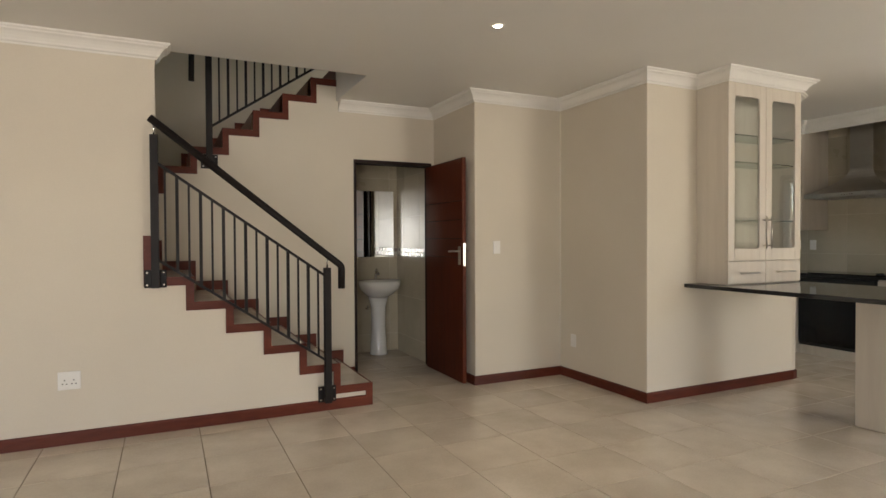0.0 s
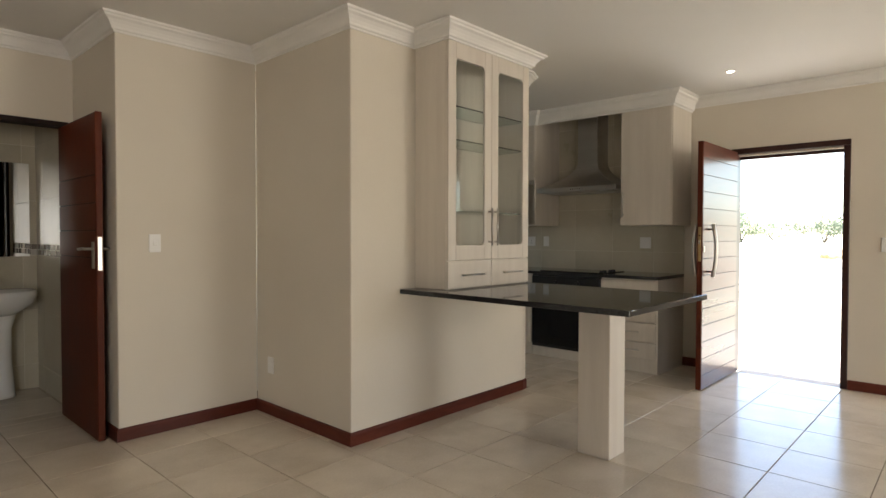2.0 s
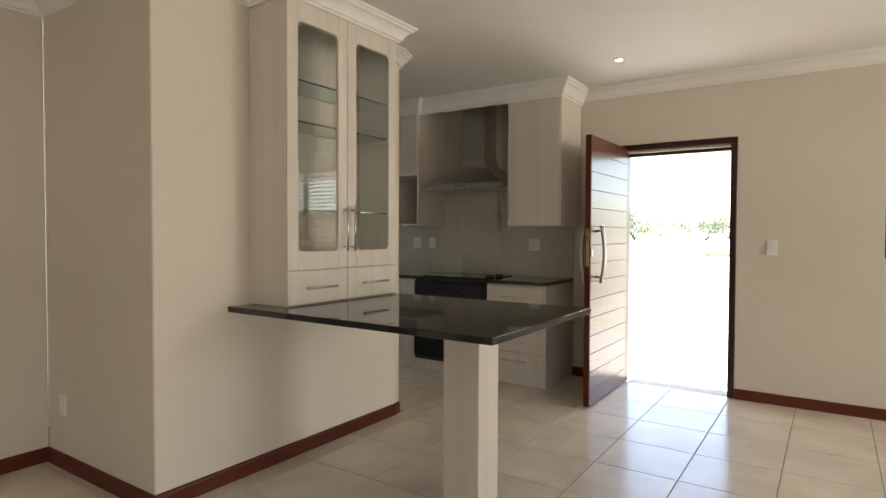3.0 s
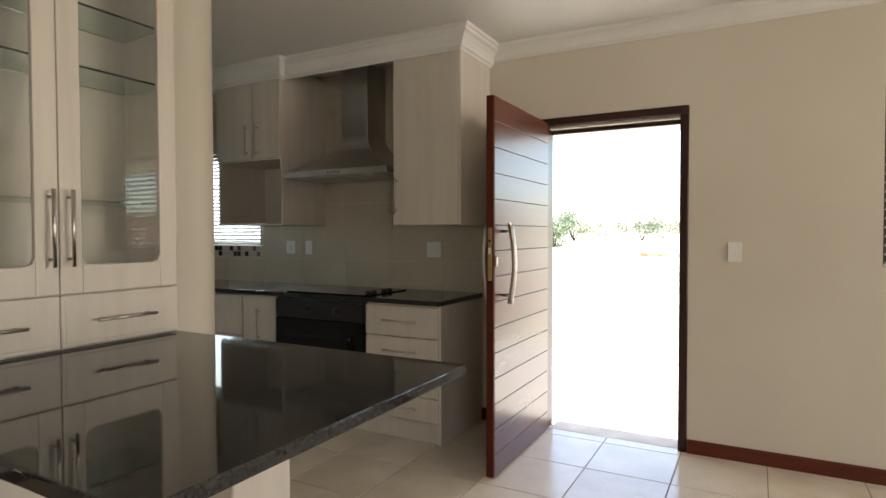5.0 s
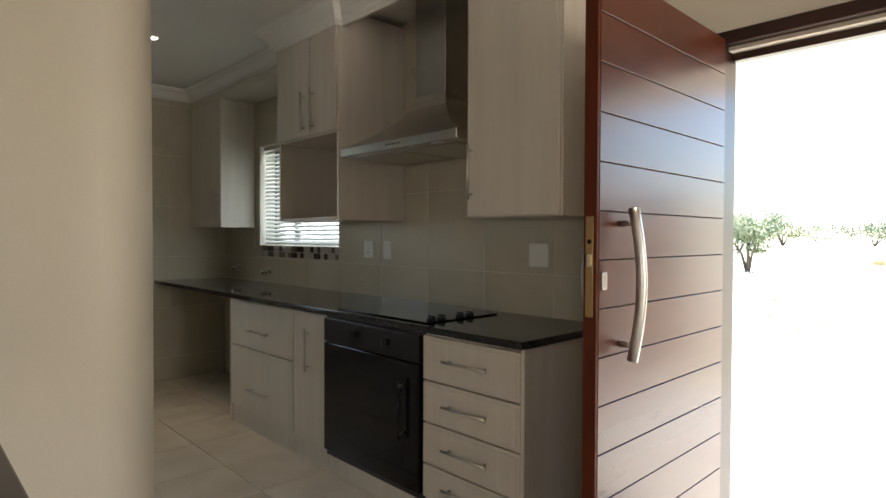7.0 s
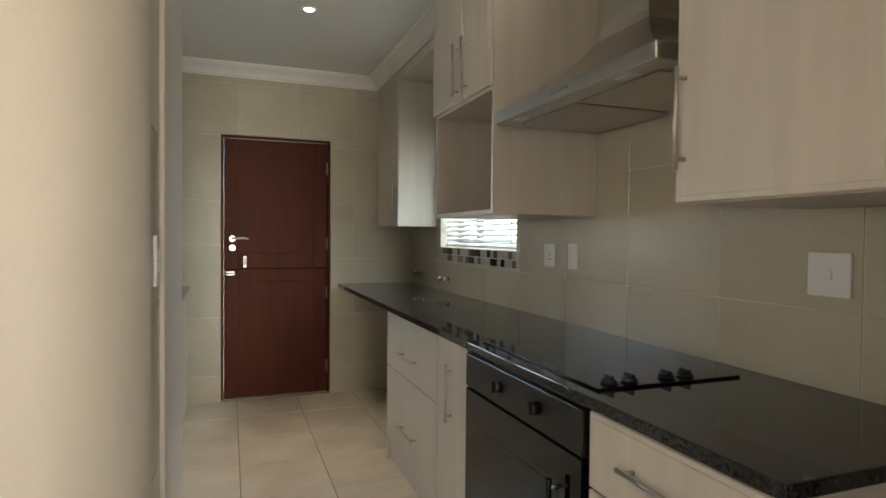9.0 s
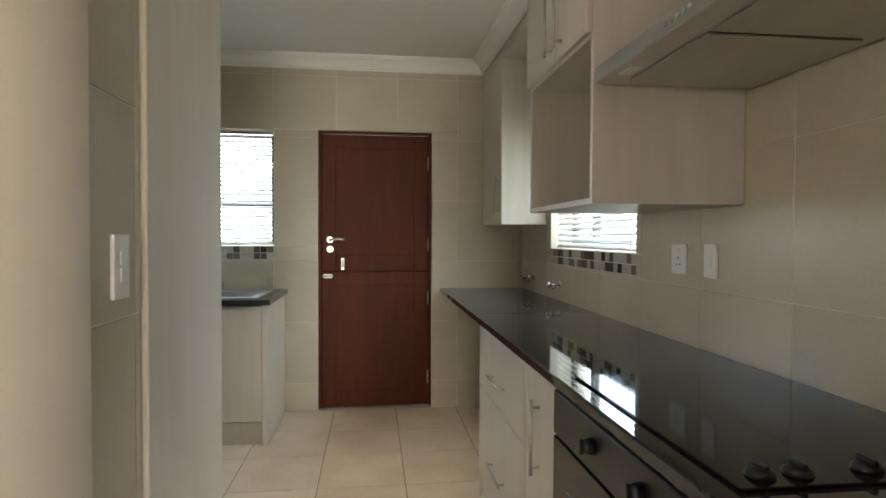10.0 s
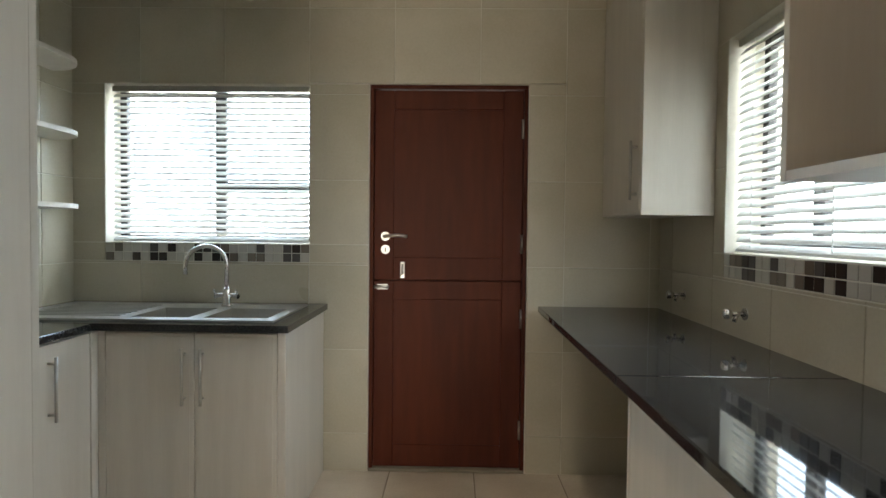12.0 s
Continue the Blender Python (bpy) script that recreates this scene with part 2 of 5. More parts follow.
def part(name, bm, mat, parent, label=""):
    ob = adopt(new(name, mesh_of(name, bm, mat)), parent)
    return tagged(ob, label)


def B(a, b, bevel=0.0, seg=1):
    return box(bmesh.new(), a, b, bevel, seg)


def T(pts, r, seg=10):
    return tube(bmesh.new(), pts, r, seg)


def panel_wall(axis, face, back, u0, u1, z0, z1, holes):
    """A wall slab with rectangular openings (u0, u1, z0, z1) through it; axis is the way its face looks."""
    bm = bmesh.new()
    us = sorted({u0, u1, *(h[0] for h in holes), *(h[1] for h in holes)})
    us = [u for u in us if u0 <= u <= u1]
    for a, b in zip(us, us[1:]):
        spans = sorted((h[2], h[3]) for h in holes if h[0] <= a and h[1] >= b)
        z = z0
        for lo, hi in spans + [(z1, z1)]:
            if lo > z:
                p, q = ((face, a, z), (back, b, lo)) if axis == "x" else ((a, face, z), (b, back, lo))
                box(bm, p, q)
            z = max(z, hi)
    bmesh.ops.remove_doubles(bm, verts=bm.verts, dist=1e-5)
    seen = {}
    for f in list(bm.faces):
        key = tuple(sorted((round(v.co.x, 4), round(v.co.y, 4), round(v.co.z, 4)) for v in f.verts))
        seen.setdefault(key, []).append(f)
    bmesh.ops.delete(bm, geom=[f for fs in seen.values() if len(fs) > 1 for f in fs], context="FACES_ONLY")
    return bm


# ---- the large structure ----
EAST, NORTH, CEIL = 7.452, 6.946, 2.59
STAIR_Y, WC_Y, STUB_Y, STUB_X = 4.48, 5.53, 3.49, 5.725
RISE, RUN = 0.18, 0.264
DOOR_Y0, DOOR_Y1, DOOR_Z = 1.53, 2.447, 2.068

wall_east = solid("wall_east", panel_wall("x", EAST, EAST + 0.24, -3.44, NORTH + 0.22, -0.1, 3.0,
                  [(DOOR_Y0, DOOR_Y1, -0.1, DOOR_Z), (-0.9, 0.6, 1.13, 2.10), (5.01, 6.215, 1.21, 2.05)]), PAINT,
                  "cream painted plaster wall with front doorway and windows", "wall", "structure")
wall_north = solid("wall_north", panel_wall("y", NORTH, NORTH + 0.22, 4.10, EAST, -0.1, 3.0,
                   [(4.51, 5.602, 1.21, 2.05), (5.916, 6.752, -0.1, 2.055)]), PAINT,
                   "plastered kitchen end wall under grey-beige tiles", "wall", "structure")
# unseen wall; both openings are made up to let the fill lamps in
solid("wall_south", panel_wall("y", -3.44, -3.2, -3.24, EAST, -0.1, 3.0, [(-2.75, -0.35, 0.0, 2.15), (5.25, 7.15, 0.0, 2.15)]), PAINT,
      "cream painted unseen wall with two made-up light openings", "wall", "structure")
solid("wall_west", B((-3.24, -3.2, -0.1), (-3.0, 4.7, 3.0)), PAINT, "cream painted plaster wall of the living room", "wall", "structure")
# the partition's free end is rounded towards the kitchen
round_end = [(5.60 + 0.206 * math.sin(radians(a)), 3.752 - (3.752 - STUB_Y) * math.cos(radians(a))) for a in range(0, 91, 6)]
plan = [(3.84, STUB_Y), *round_end, (5.806, 3.760), (5.79, 3.760), (5.79, 3.998), (5.45, 3.998), (5.45, STUB_Y + 0.18), (4.10, STUB_Y + 0.18), (4.10, wy(4.64)), (3.84, wy(4.64))]
bm = prism(bmesh.new(), plan, "z", -0.1, CEIL + 0.1)
for f in bm.faces:
    f.smooth = f.normal.x > 0.03 and f.normal.y < -0.03 and abs(f.normal.z) < 0.5
wall_stub = solid("wall_stub", bm, PAINT, "cream painted partition between living room and kitchen", "wall", "structure")
bev = wall_stub.modifiers.new("worn_edges", "BEVEL")
bev.width, bev.segments, bev.angle_limit = 0.008, 2, radians(60)
solid("wall_kitchen_west", B((4.10, STUB_Y + 0.181, -0.1), (4.33, NORTH, 3.0)), PAINT, "plastered kitchen side wall beside the sink", "wall", "structure")
SITE = ON_STAIR_GRID
plan = [(2.88, 4.64), (3.84, 4.64), (3.84, 4.86), (3.10, 4.86), (3.10, 6.72), (2.88, 6.72)]
bm = prism(bmesh.new(), plan, "z", -0.1, CEIL + 0.2)
wall_nook = solid("wall_nook", bm, PAINT, "cream painted corner wall beside the toilet door", "wall", "structure")
bev = wall_nook.modifiers.new("worn_edges", "BEVEL")
bev.width, bev.segments, bev.angle_limit = 0.008, 2, radians(60)
solid("wall_wc_back", B((-1.5, 6.60, -0.1), (2.88, 6.72, 5.3)), PAINT, "cream painted wall behind toilet and stairs", "wall", "structure")
solid("wall_wc_left", B((1.62, WC_Y + 0.13, -0.1), (1.74, 6.60, 2.55)), PAINT, "plastered side wall of the toilet", "wall", "structure")
solid("wall_landing", B((-1.5, 4.59, -0.1), (-1.38, 6.60, 5.3)), PAINT, "cream painted wall beside the stair landing", "wall", "structure")


def step_x(n):
    return 1.835 - RUN * (n - 1)


def upper_x(n):
    return 0.008 + RUN * (n - 10)


# stair wall: full height to the left of the open flight, stepped below it
poly = [(-3.25, -0.1), (1.835, -0.1)]
for n in range(1, 8):
    poly += [(step_x(n), RISE * n - 0.03), (max(step_x(n + 1), 0.28), RISE * n - 0.03)]
poly = [p for p in poly if p[0] >= 0.28 or p[0] == -3.25]
poly += [(0.28, 5.3), (-3.25, 5.3)]
clean = []
for p in poly:
    if not clean or (abs(p[0] - clean[-1][0]) + abs(p[1] - clean[-1][1])) > 1e-4:
        clean.append(p)
solid("wall_stair", prism(bmesh.new(), clean, "y", STAIR_Y, STAIR_Y + 0.11), PAINT, "cream painted wall carrying the lower stair flight", "wall", "structure")
# upper front wall of the stairwell above the living room ceiling
solid("wall_upper_front", B((0.285, STAIR_Y, CEIL + 0.38), (4.0, STAIR_Y + 0.11, 5.3)), PAINT, "cream painted wall of the upper hall", "wall", "structure")
solid("wall_upper_end", B((4.0, STAIR_Y, CEIL + 0.38), (4.12, 6.72, 5.3)), PAINT, "cream painted end wall of the upper hall", "wall", "structure")

# toilet wall: stepped under the upper flight, full height round the door
poly = [(-1.38, -0.1), (2.01, -0.1), (2.01, 2.13), (2.85, 2.13), (2.85, -0.1), (2.88, -0.1), (2.88, CEIL + 0.15), (1.84, CEIL + 0.15), (1.84, RISE * 16 - 0.03)]
for n in range(16, 9, -1):
    poly += [(upper_x(n), RISE * n - 0.03), (upper_x(n), RISE * (n - 1) - 0.03)]
poly += [(-1.38, RISE * 9 - 0.03)]
solid("wall_wc", prism(bmesh.new(), poly, "y", WC_Y, WC_Y + 0.13), PAINT, "cream painted wall with the toilet doorway under the stairs", "wall", "structure")

SITE = ON_PLAN
# ceiling with the stairwell left open
bm = bmesh.new()
box(bm, (-3.24, -3.44, CEIL), (EAST + 0.24, wy(STAIR_Y), CEIL + 0.38))
box(bm, (wx(0.28), wy(STAIR_Y), CEIL), (wx(1.84), wy(STAIR_Y + 0.10), CEIL + 0.38))
box(bm, (wx(1.84), wy(STAIR_Y), CEIL), (EAST + 0.24, wy(WC_Y), CEIL + 0.38))
box(bm, (wx(1.92), wy(WC_Y), CEIL), (EAST + 0.24, NORTH + 0.22, CEIL + 0.38))
solid("ceiling", bm, WHITE, "smooth white plaster ceiling with stairwell opening", "ceiling", "structure")
SITE = ON_STAIR_GRID
solid("ceiling_wc", B((1.74, WC_Y + 0.13, 2.45), (2.88, 6.60, 2.50)), WHITE, "white ceiling of the toilet", "ceiling", "structure")
solid("ceiling_upper", B((-1.5, STAIR_Y, 5.3), (4.12, 6.72, 5.4)), WHITE, "white ceiling above the stairwell", "ceiling", "structure")
SITE = ON_PLAN
# unseen slab added above the rooms to keep direct sun out
solid("roof", B((-3.6, -3.8, 5.45), (EAST + 0.3, NORTH + 0.5, 5.6)), SUN_BLOCK_SHEET, "unseen grey slab over the house, added to block the sun", "roof", "structure")
solid("soffit", B((EAST + 0.24, -3.8, 2.14), (EAST + 1.32, NORTH + 0.5, 2.22)), PAINT, "cream painted eaves soffit outside the door", "soffit", "structure")

# cornices
PROFILE = [(0, -0.098), (0.010, -0.098), (0.012, -0.088), (0.024, -0.082), (0.028, -0.070), (0.040, -0.052), (0.056, -0.036), (0.074, -0.027),
           (0.078, -0.017), (0.090, -0.012), (0.093, -0.001), (0, -0.001)]
east_line = [(EAST, -3.2), (EAST, 2.812)]
unit_line = [(EAST, 2.8125), (6.985, 2.8125), (6.985, 4.275), (6.938, 4.275), (6.938, 4.957), (7.137, 4.957)]
north_line = [(7.138, 4.9575), (7.138, NORTH), (4.33, NORTH), (4.33, 4.70)]
stub_line = [*round_end[:4:-3], (5.60, STUB_Y), (5.255, STUB_Y), (5.255, 3.185), (4.37, 3.185), (4.37, STUB_Y), (3.84, STUB_Y), (3.84, wy(4.64)), (wx(2.88), wy(4.64)), (wx(2.88), wy(WC_Y)), (wx(1.86), wy(WC_Y))]
stair_line = [(wx(0.285), wy(STAIR_Y + 0.11)), (wx(0.285), wy(STAIR_Y)), (-3.0, wy(STAIR_Y)), (-3.0, -3.2), (EAST, -3.2)]
for line, deep in ((east_line, 1.0), (north_line, 1.0), (unit_line, 1.38), (stub_line, 1.0), (stair_line, 1.0)):
    solid("cornice", moulding(bmesh.new(), line, [(o * min(deep, 1.1), u * deep) for o, u in PROFILE], CEIL), CORNICE, "white moulded plaster cornice under the ceiling", "cornice", "structure")

# skirting boards
BASE = [(0, 0), (0.016, 0), (0.016, 0.066), (0.012, 0.076), (0.004, 0.08), (0, 0.08)]
for line in ([(5.668, STUB_Y + 0.014), (5.60, STUB_Y), (3.84, STUB_Y), (3.84, wy(4.64)), (wx(2.88), wy(4.64)), (wx(2.88), wy(5.50))],
             [(wx(1.833), wy(STAIR_Y - 0.0005)), (-3.0, wy(STAIR_Y)), (-3.0, -3.2)], [(EAST, -3.2), (EAST, DOOR_Y0 - 0.002)], [(EAST, DOOR_Y1 + 0.002), (EAST, 2.87)],
             [(wx(2.005), wy(WC_Y)), (wx(1.84), wy(WC_Y))]):
    solid("baseboard", moulding(bmesh.new(), line, BASE, 0.0), SKIRTING, "reddish mahogany skirting board along the wall", "baseboard", "structure")

# ---- floor base, ground outside ----
floor = solid("floor", B((-3.0, -3.2, -0.12), (EAST + 0.04, NORTH, -0.004)), GROUT, "beige ceramic floor tiles with brownish grout", "floor", "structure")
bm = bmesh.new()
for q in [((-400, -400, -0.30), (EAST + 0.24, 400, -0.14)), ((EAST + 0.24, -400, -0.30), (700, 400, -0.14))]:
    box(bm, *q)
solid("ground", bm, SAND, "pale dry sandy ground with sparse grass", "ground", "structure")

# ---- stairs ----
SITE = ON_STAIR_GRID
stairs = thing("staircase", (1.0, 5.0, 0), "tiled stair flight with reddish mahogany edging", "stairs")
for n in range(1, 9):
    x1 = step_x(n)
    x0 = step_x(n + 1)
    bm = B((x0 - 0.002, STAIR_Y + 0.112, -0.005 if n == 1 else RISE * (n - 1) - 0.02), (x1 - 0.012, WC_Y - 0.003, RISE * n - 0.018))
    part("step_core", bm, PAINT, stairs)
    yn = STAIR_Y - 0.004 if n < 7 else STAIR_Y + 0.112
    part("tread", B((x0 - 0.012, yn, RISE * n - 0.016), (x1 - 0.014, WC_Y - 0.004, RISE * n), 0.003), FLOOR_TILE, stairs, "beige tile tread")
    part("riser", B((x1 - 0.012, yn, RISE * (n - 1) + 0.001), (x1, WC_Y - 0.004, RISE * n + 0.001), 0.003), SKIRTING, stairs, "mahogany riser edge")
    # edging on the open side
    if x1 > 0.2:
        bm = bmesh.new()
        w, h = 0.055, 0.06
        lo = RISE * (n - 1) - h if n > 1 else 0.0
        if n == 7:
            prism(bm, [(x1, 1.37), (x1, lo), (x1 - w, lo), (x1 - w, 1.37)], "y", STAIR_Y - 0.016, STAIR_Y - 0.002)
        else:
            prism(bm, [(x1, RISE * n + 0.001), (x1, lo), (x1 - w, lo), (x1 - w, RISE * n - h), (x0, RISE * n - h), (x0, RISE * n + 0.001)], "y", STAIR_Y - 0.016, STAIR_Y - 0.002)
        part("edging_board", bm, SKIRTING, stairs, "reddish mahogany zigzag edging board")
    # stepped skirting along the inner wall
    bm = bmesh.new()
    prism(bm, [(x1 + 0.055, RISE * (n - 1) + 0.08), (x1 + 0.055, RISE * n + 0.08), (x0 + 0.055, RISE * n + 0.08), (x0 + 0.055, RISE * n), (x1 - 0.002, RISE * n), (x1 - 0.002, RISE * (n - 1) + 0.08)], "y", WC_Y - 0.016, WC_Y - 0.002)
    part("wall_skirting", bm, SKIRTING, stairs, "dark stepped stair skirting")
part("landing", B((-1.37, STAIR_Y + 0.112, RISE * 9 - 0.16), (step_x(9), 6.598, RISE * 9)), FLOOR_TILE, stairs, "beige tiled landing")
for n in range(10, 18):
    x0, x1 = upper_x(n), upper_x(n + 1)
    part("step_core", B((x0 + 0.012, WC_Y + 0.132, RISE * (n - 2)), (x1 + 0.002 if n < 17 else 1.915, 6.597, RISE * n - 0.018)), PAINT, stairs)
    part("tread", B((x0 + 0.014, WC_Y - 0.004, RISE * n - 0.016), ((x1 + 0.012) if n < 17 else 1.90, 6.596, RISE * n), 0.003), FLOOR_TILE, stairs, "beige tile tread")
    part("riser", B((x0, WC_Y - 0.004, RISE * (n - 1) + 0.001), (x0 + 0.012, 6.596, RISE * n + 0.001), 0.003), SKIRTING, stairs, "mahogany riser edge")
    if n < 17:
        bm = bmesh.new()
        w, h = 0.055, 0.06
        lo = RISE * (n - 1) - h
        prism(bm, [(x0, RISE * n + 0.001), (x0, lo), (x0 + w, lo), (x0 + w, RISE * n - h), (x1, RISE * n - h), (x1, RISE * n + 0.001)], "y", WC_Y - 0.016, WC_Y - 0.002)
        part("edging_board", bm, SKIRTING, stairs, "reddish mahogany zigzag edging board")
        bm = bmesh.new()
        prism(bm, [(x0 - 0.05, RISE * (n - 1) + 0.08), (x0 - 0.05, RISE * n + 0.08), (x1 - 0.05, RISE * n + 0.08), (x1 - 0.05, RISE * n), (x0, RISE * n), (x0, RISE * (n - 1) + 0.08)], "y", 6.582, 6.597)
        part("wall_skirting", bm, SKIRTING, stairs, "dark stepped stair skirting")


def newel(parent, x, y, z0, z1, plate_y):
    part("newel_post", B((x - 0.026, y - 0.024, z0), (x + 0.026, y + 0.024, z1), 0.003), BLACK_METAL, parent, "square black steel post")
    plate = part("mounting_plate", B((x - 0.07, plate_y - 0.009, z0), (x + 0.07, plate_y, z0 + 0.125), 0.003), BLACK_METAL, parent)
    for dx in (-0.052, 0.052):
        for dz in (0.02, 0.105):
            part("bolt", T([(x + dx, plate_y - 0.009, z0 + dz), (x + dx, plate_y - 0.015, z0 + dz)], 0.007, 8), CHROME, plate, "bright bolt head")


rail = thing("stair_railing", (1.46, STAIR_Y - 0.046, 0.06), "black steel balustrade with sloping handrail on stair side", "railing")
RY = STAIR_Y - 0.049
newel(rail, 1.462, RY, 0.07, 1.12, STAIR_Y - 0.016)
newel(rail, 0.270, RY, 1.01, 2.06, STAIR_Y - 0.016)


def slope_z(x, za, zb):
    return za + (x - 0.27) / (1.462 - 0.27) * (zb - za)


def sloped_bar(xa, za, xb, zb, y, w, h):
    return prism(bmesh.new(), [(xa, za), (xb, zb), (xb, zb + h), (xa, za + h)], "y", y - w / 2, y + w / 2)


part("top_rail", sloped_bar(0.29, 1.855, 1.442, 1.05, RY, 0.03, 0.022), BLACK_METAL, rail)
part("bottom_rail", sloped_bar(0.29, 1.19, 1.442, 0.395, RY, 0.03, 0.022), BLACK_METAL, rail)
for k in range(15):
    x = 0.335 + k * (1.39 - 0.335) / 14
    za, zb = slope_z(x, 1.204, 0.382) + 0.01, slope_z(x, 1.869, 1.037) + 0.01
    r = 0.0105 if k % 2 else 0.007
    part("baluster", B((x - r, RY - r, za), (x + r, RY + r, zb)), BLACK_METAL, rail)
part("handrail", tube(bmesh.new(), [(0.245, RY, 2.175), (1.558, RY, 1.145), (1.572, RY, 1.128), (1.576, RY, 1.105), (1.574, RY, 0.955)], 0.027, 12), BLACK_METAL, rail, "rounded dark handrail with downturned end")
for x, z in ((0.27, 2.06), (1.462, 1.12)):
    part("rail_bracket", T([(x, RY, z), (x, RY, z + 0.09)], 0.006, 8), CHROME, rail, "thin bright support pin")

rail2 = thing("stair_railing", (0.69, WC_Y - 0.046, 1.95), "black steel balustrade on the upper stair flight", "railing")
RY2 = WC_Y - 0.049
newel(rail2, 0.69, RY2, 1.97, 3.02, WC_Y - 0.016)
part("bottom_rail", sloped_bar(0.71, 2.33, 1.83, 3.09, RY2, 0.03, 0.022), BLACK_METAL, rail2)
part("top_rail", sloped_bar(0.71, 2.98, 1.83, 3.74, RY2, 0.03, 0.022), BLACK_METAL, rail2)
for k in range(14):
    x = 0.775 + k * 0.0755
    z = 2.34 + (x - 0.71) * 0.6786
    r = 0.0105 if k % 2 else 0.007
    part("baluster", B((x - r, RY2 - r, z), (x + r, RY2 + r, z + 0.65)), BLACK_METAL, rail2)
part("handrail", tube(bmesh.new(), [(0.55, RY2, 2.72), (0.555, RY2, 3.0), (0.60, RY2, 3.05), (1.83, RY2, 3.87)], 0.024, 12), BLACK_METAL, rail2)


SITE = ON_PLAN


# ---- front door ----
def bar_handle(parent, a, b, out, r=0.0062, inset=0.025):
    """A straight bar on two posts; a and b are its ends on the face, out the way it stands off."""
    a, b, out = Vector(a), Vector(b), Vector(out)
    d = (b - a).normalized()
    h = part("handle", T([a + out, b + out], r, 10), NICKEL, parent, "slim satin nickel bar handle")
    for p in (a + d * inset, b - d * inset):
        part("handle_post", T([p, p + out], r * 0.85, 8), NICKEL, h)
    return h


frame_f = thing("door_frame", (EAST, 1.55, 0), "mahogany frame of the front doorway, coloured dark for shade", "door frame")
part("jamb", B((EAST - 0.012, DOOR_Y0 + 0.001, 0.0), (EAST + 0.12, DOOR_Y0 + 0.05, 2.016), 0.004), SHADED_MAHOGANY, frame_f)
part("jamb", B((EAST - 0.012, DOOR_Y1 - 0.05, 0.0), (EAST + 0.12, DOOR_Y1 - 0.001, 2.016), 0.004), SHADED_MAHOGANY, frame_f)
part("head", B((EAST - 0.012, DOOR_Y0 + 0.001, 2.018), (EAST + 0.12, DOOR_Y1 - 0.001, DOOR_Z - 0.001), 0.004), SHADED_MAHOGANY, frame_f)
part("stop_strip", B((EAST + 0.03, DOOR_Y0 + 0.052, 2.000), (EAST + 0.10, DOOR_Y1 - 0.052, 2.0165), 0.001), FOIL, frame_f, "pale rebate strip")
part("stop_bead", B((EAST + 0.075, DOOR_Y0 + 0.052, 1.972), (EAST + 0.118, DOOR_Y1 - 0.052, 1.9995), 0.002), SHADED_MAHOGANY, frame_f)

LX0, LX1, LY0, LY1 = 6.54, 7.438, 2.388, 2.432
leaf = thing("front_door", (7.45, 2.41, 0.008), "open reddish mahogany pivot door of horizontal planks", "door")
# core coloured dark to put shade into the grooves between planks
part("core", B((LX0 + 0.013, LY0 + 0.008, 0.010), (LX1, LY1 - 0.008, 2.035), 0.001), DARK_WOOD_AND_SHADE, leaf)
part("edge_strip", B((LX0, LY0 + 0.001, 0.010), (LX0 + 0.0125, LY1 - 0.001, 2.035), 0.002), MAHOGANY, leaf)
for k in range(15):
    z0, z1 = max(0.011, -0.0075 + k * 0.1365), min(2.034, -0.0075 + (k + 1) * 0.1365 - 0.004)
    for y0, y1 in ((LY0, LY0 + 0.010), (LY1 - 0.010, LY1)):
        part("plank", B((LX0 + 0.013, y0, z0), (LX1 - 0.0015, y1, z1), 0.001), MAHOGANY_X, leaf)
for s, y in ((-1, LY0), (1, LY1)):
    pts = []
    for k in range(13):
        u = k / 12
        pts.append((6.665, y + s * (0.042 + 0.026 * math.sin(math.pi * u)), 0.93 + 0.435 * u))
    h = part("pull_handle", T(pts, 0.0155, 14), STEEL, leaf, "curved brushed steel pull handle")
    for u in (0.10, 0.90):
        z = 0.93 + 0.435 * u
        part("handle_post", T([(6.665, y, z), (6.665, y + s * 0.048, z)], 0.009, 10), STEEL, h)
    part("escutcheon", B((6.560, y + s * 0.001, 1.135), (6.588, y + s * 0.006, 1.185), 0.004, 2), NICKEL, leaf, "oval keyhole plate")
lock = part("lock_plate", B((LX0 - 0.003, 2.398, 1.06), (LX0, 2.422, 1.34), 0.001), NICKEL, leaf, "worn brass lock strip")
lock.data.materials[0] = BRASS
part("latch", B((LX0 - 0.008, 2.404, 1.20), (LX0 - 0.002, 2.416, 1.235), 0.001), CHROME, lock)
# dark disc painted in for the shade inside the keyway
part("keyway", T([(LX0 - 0.004, 2.41, 1.27), (LX0 - 0.002, 2.41, 1.27)], 0.007, 10), DARK_WOOD_AND_SHADE, lock)


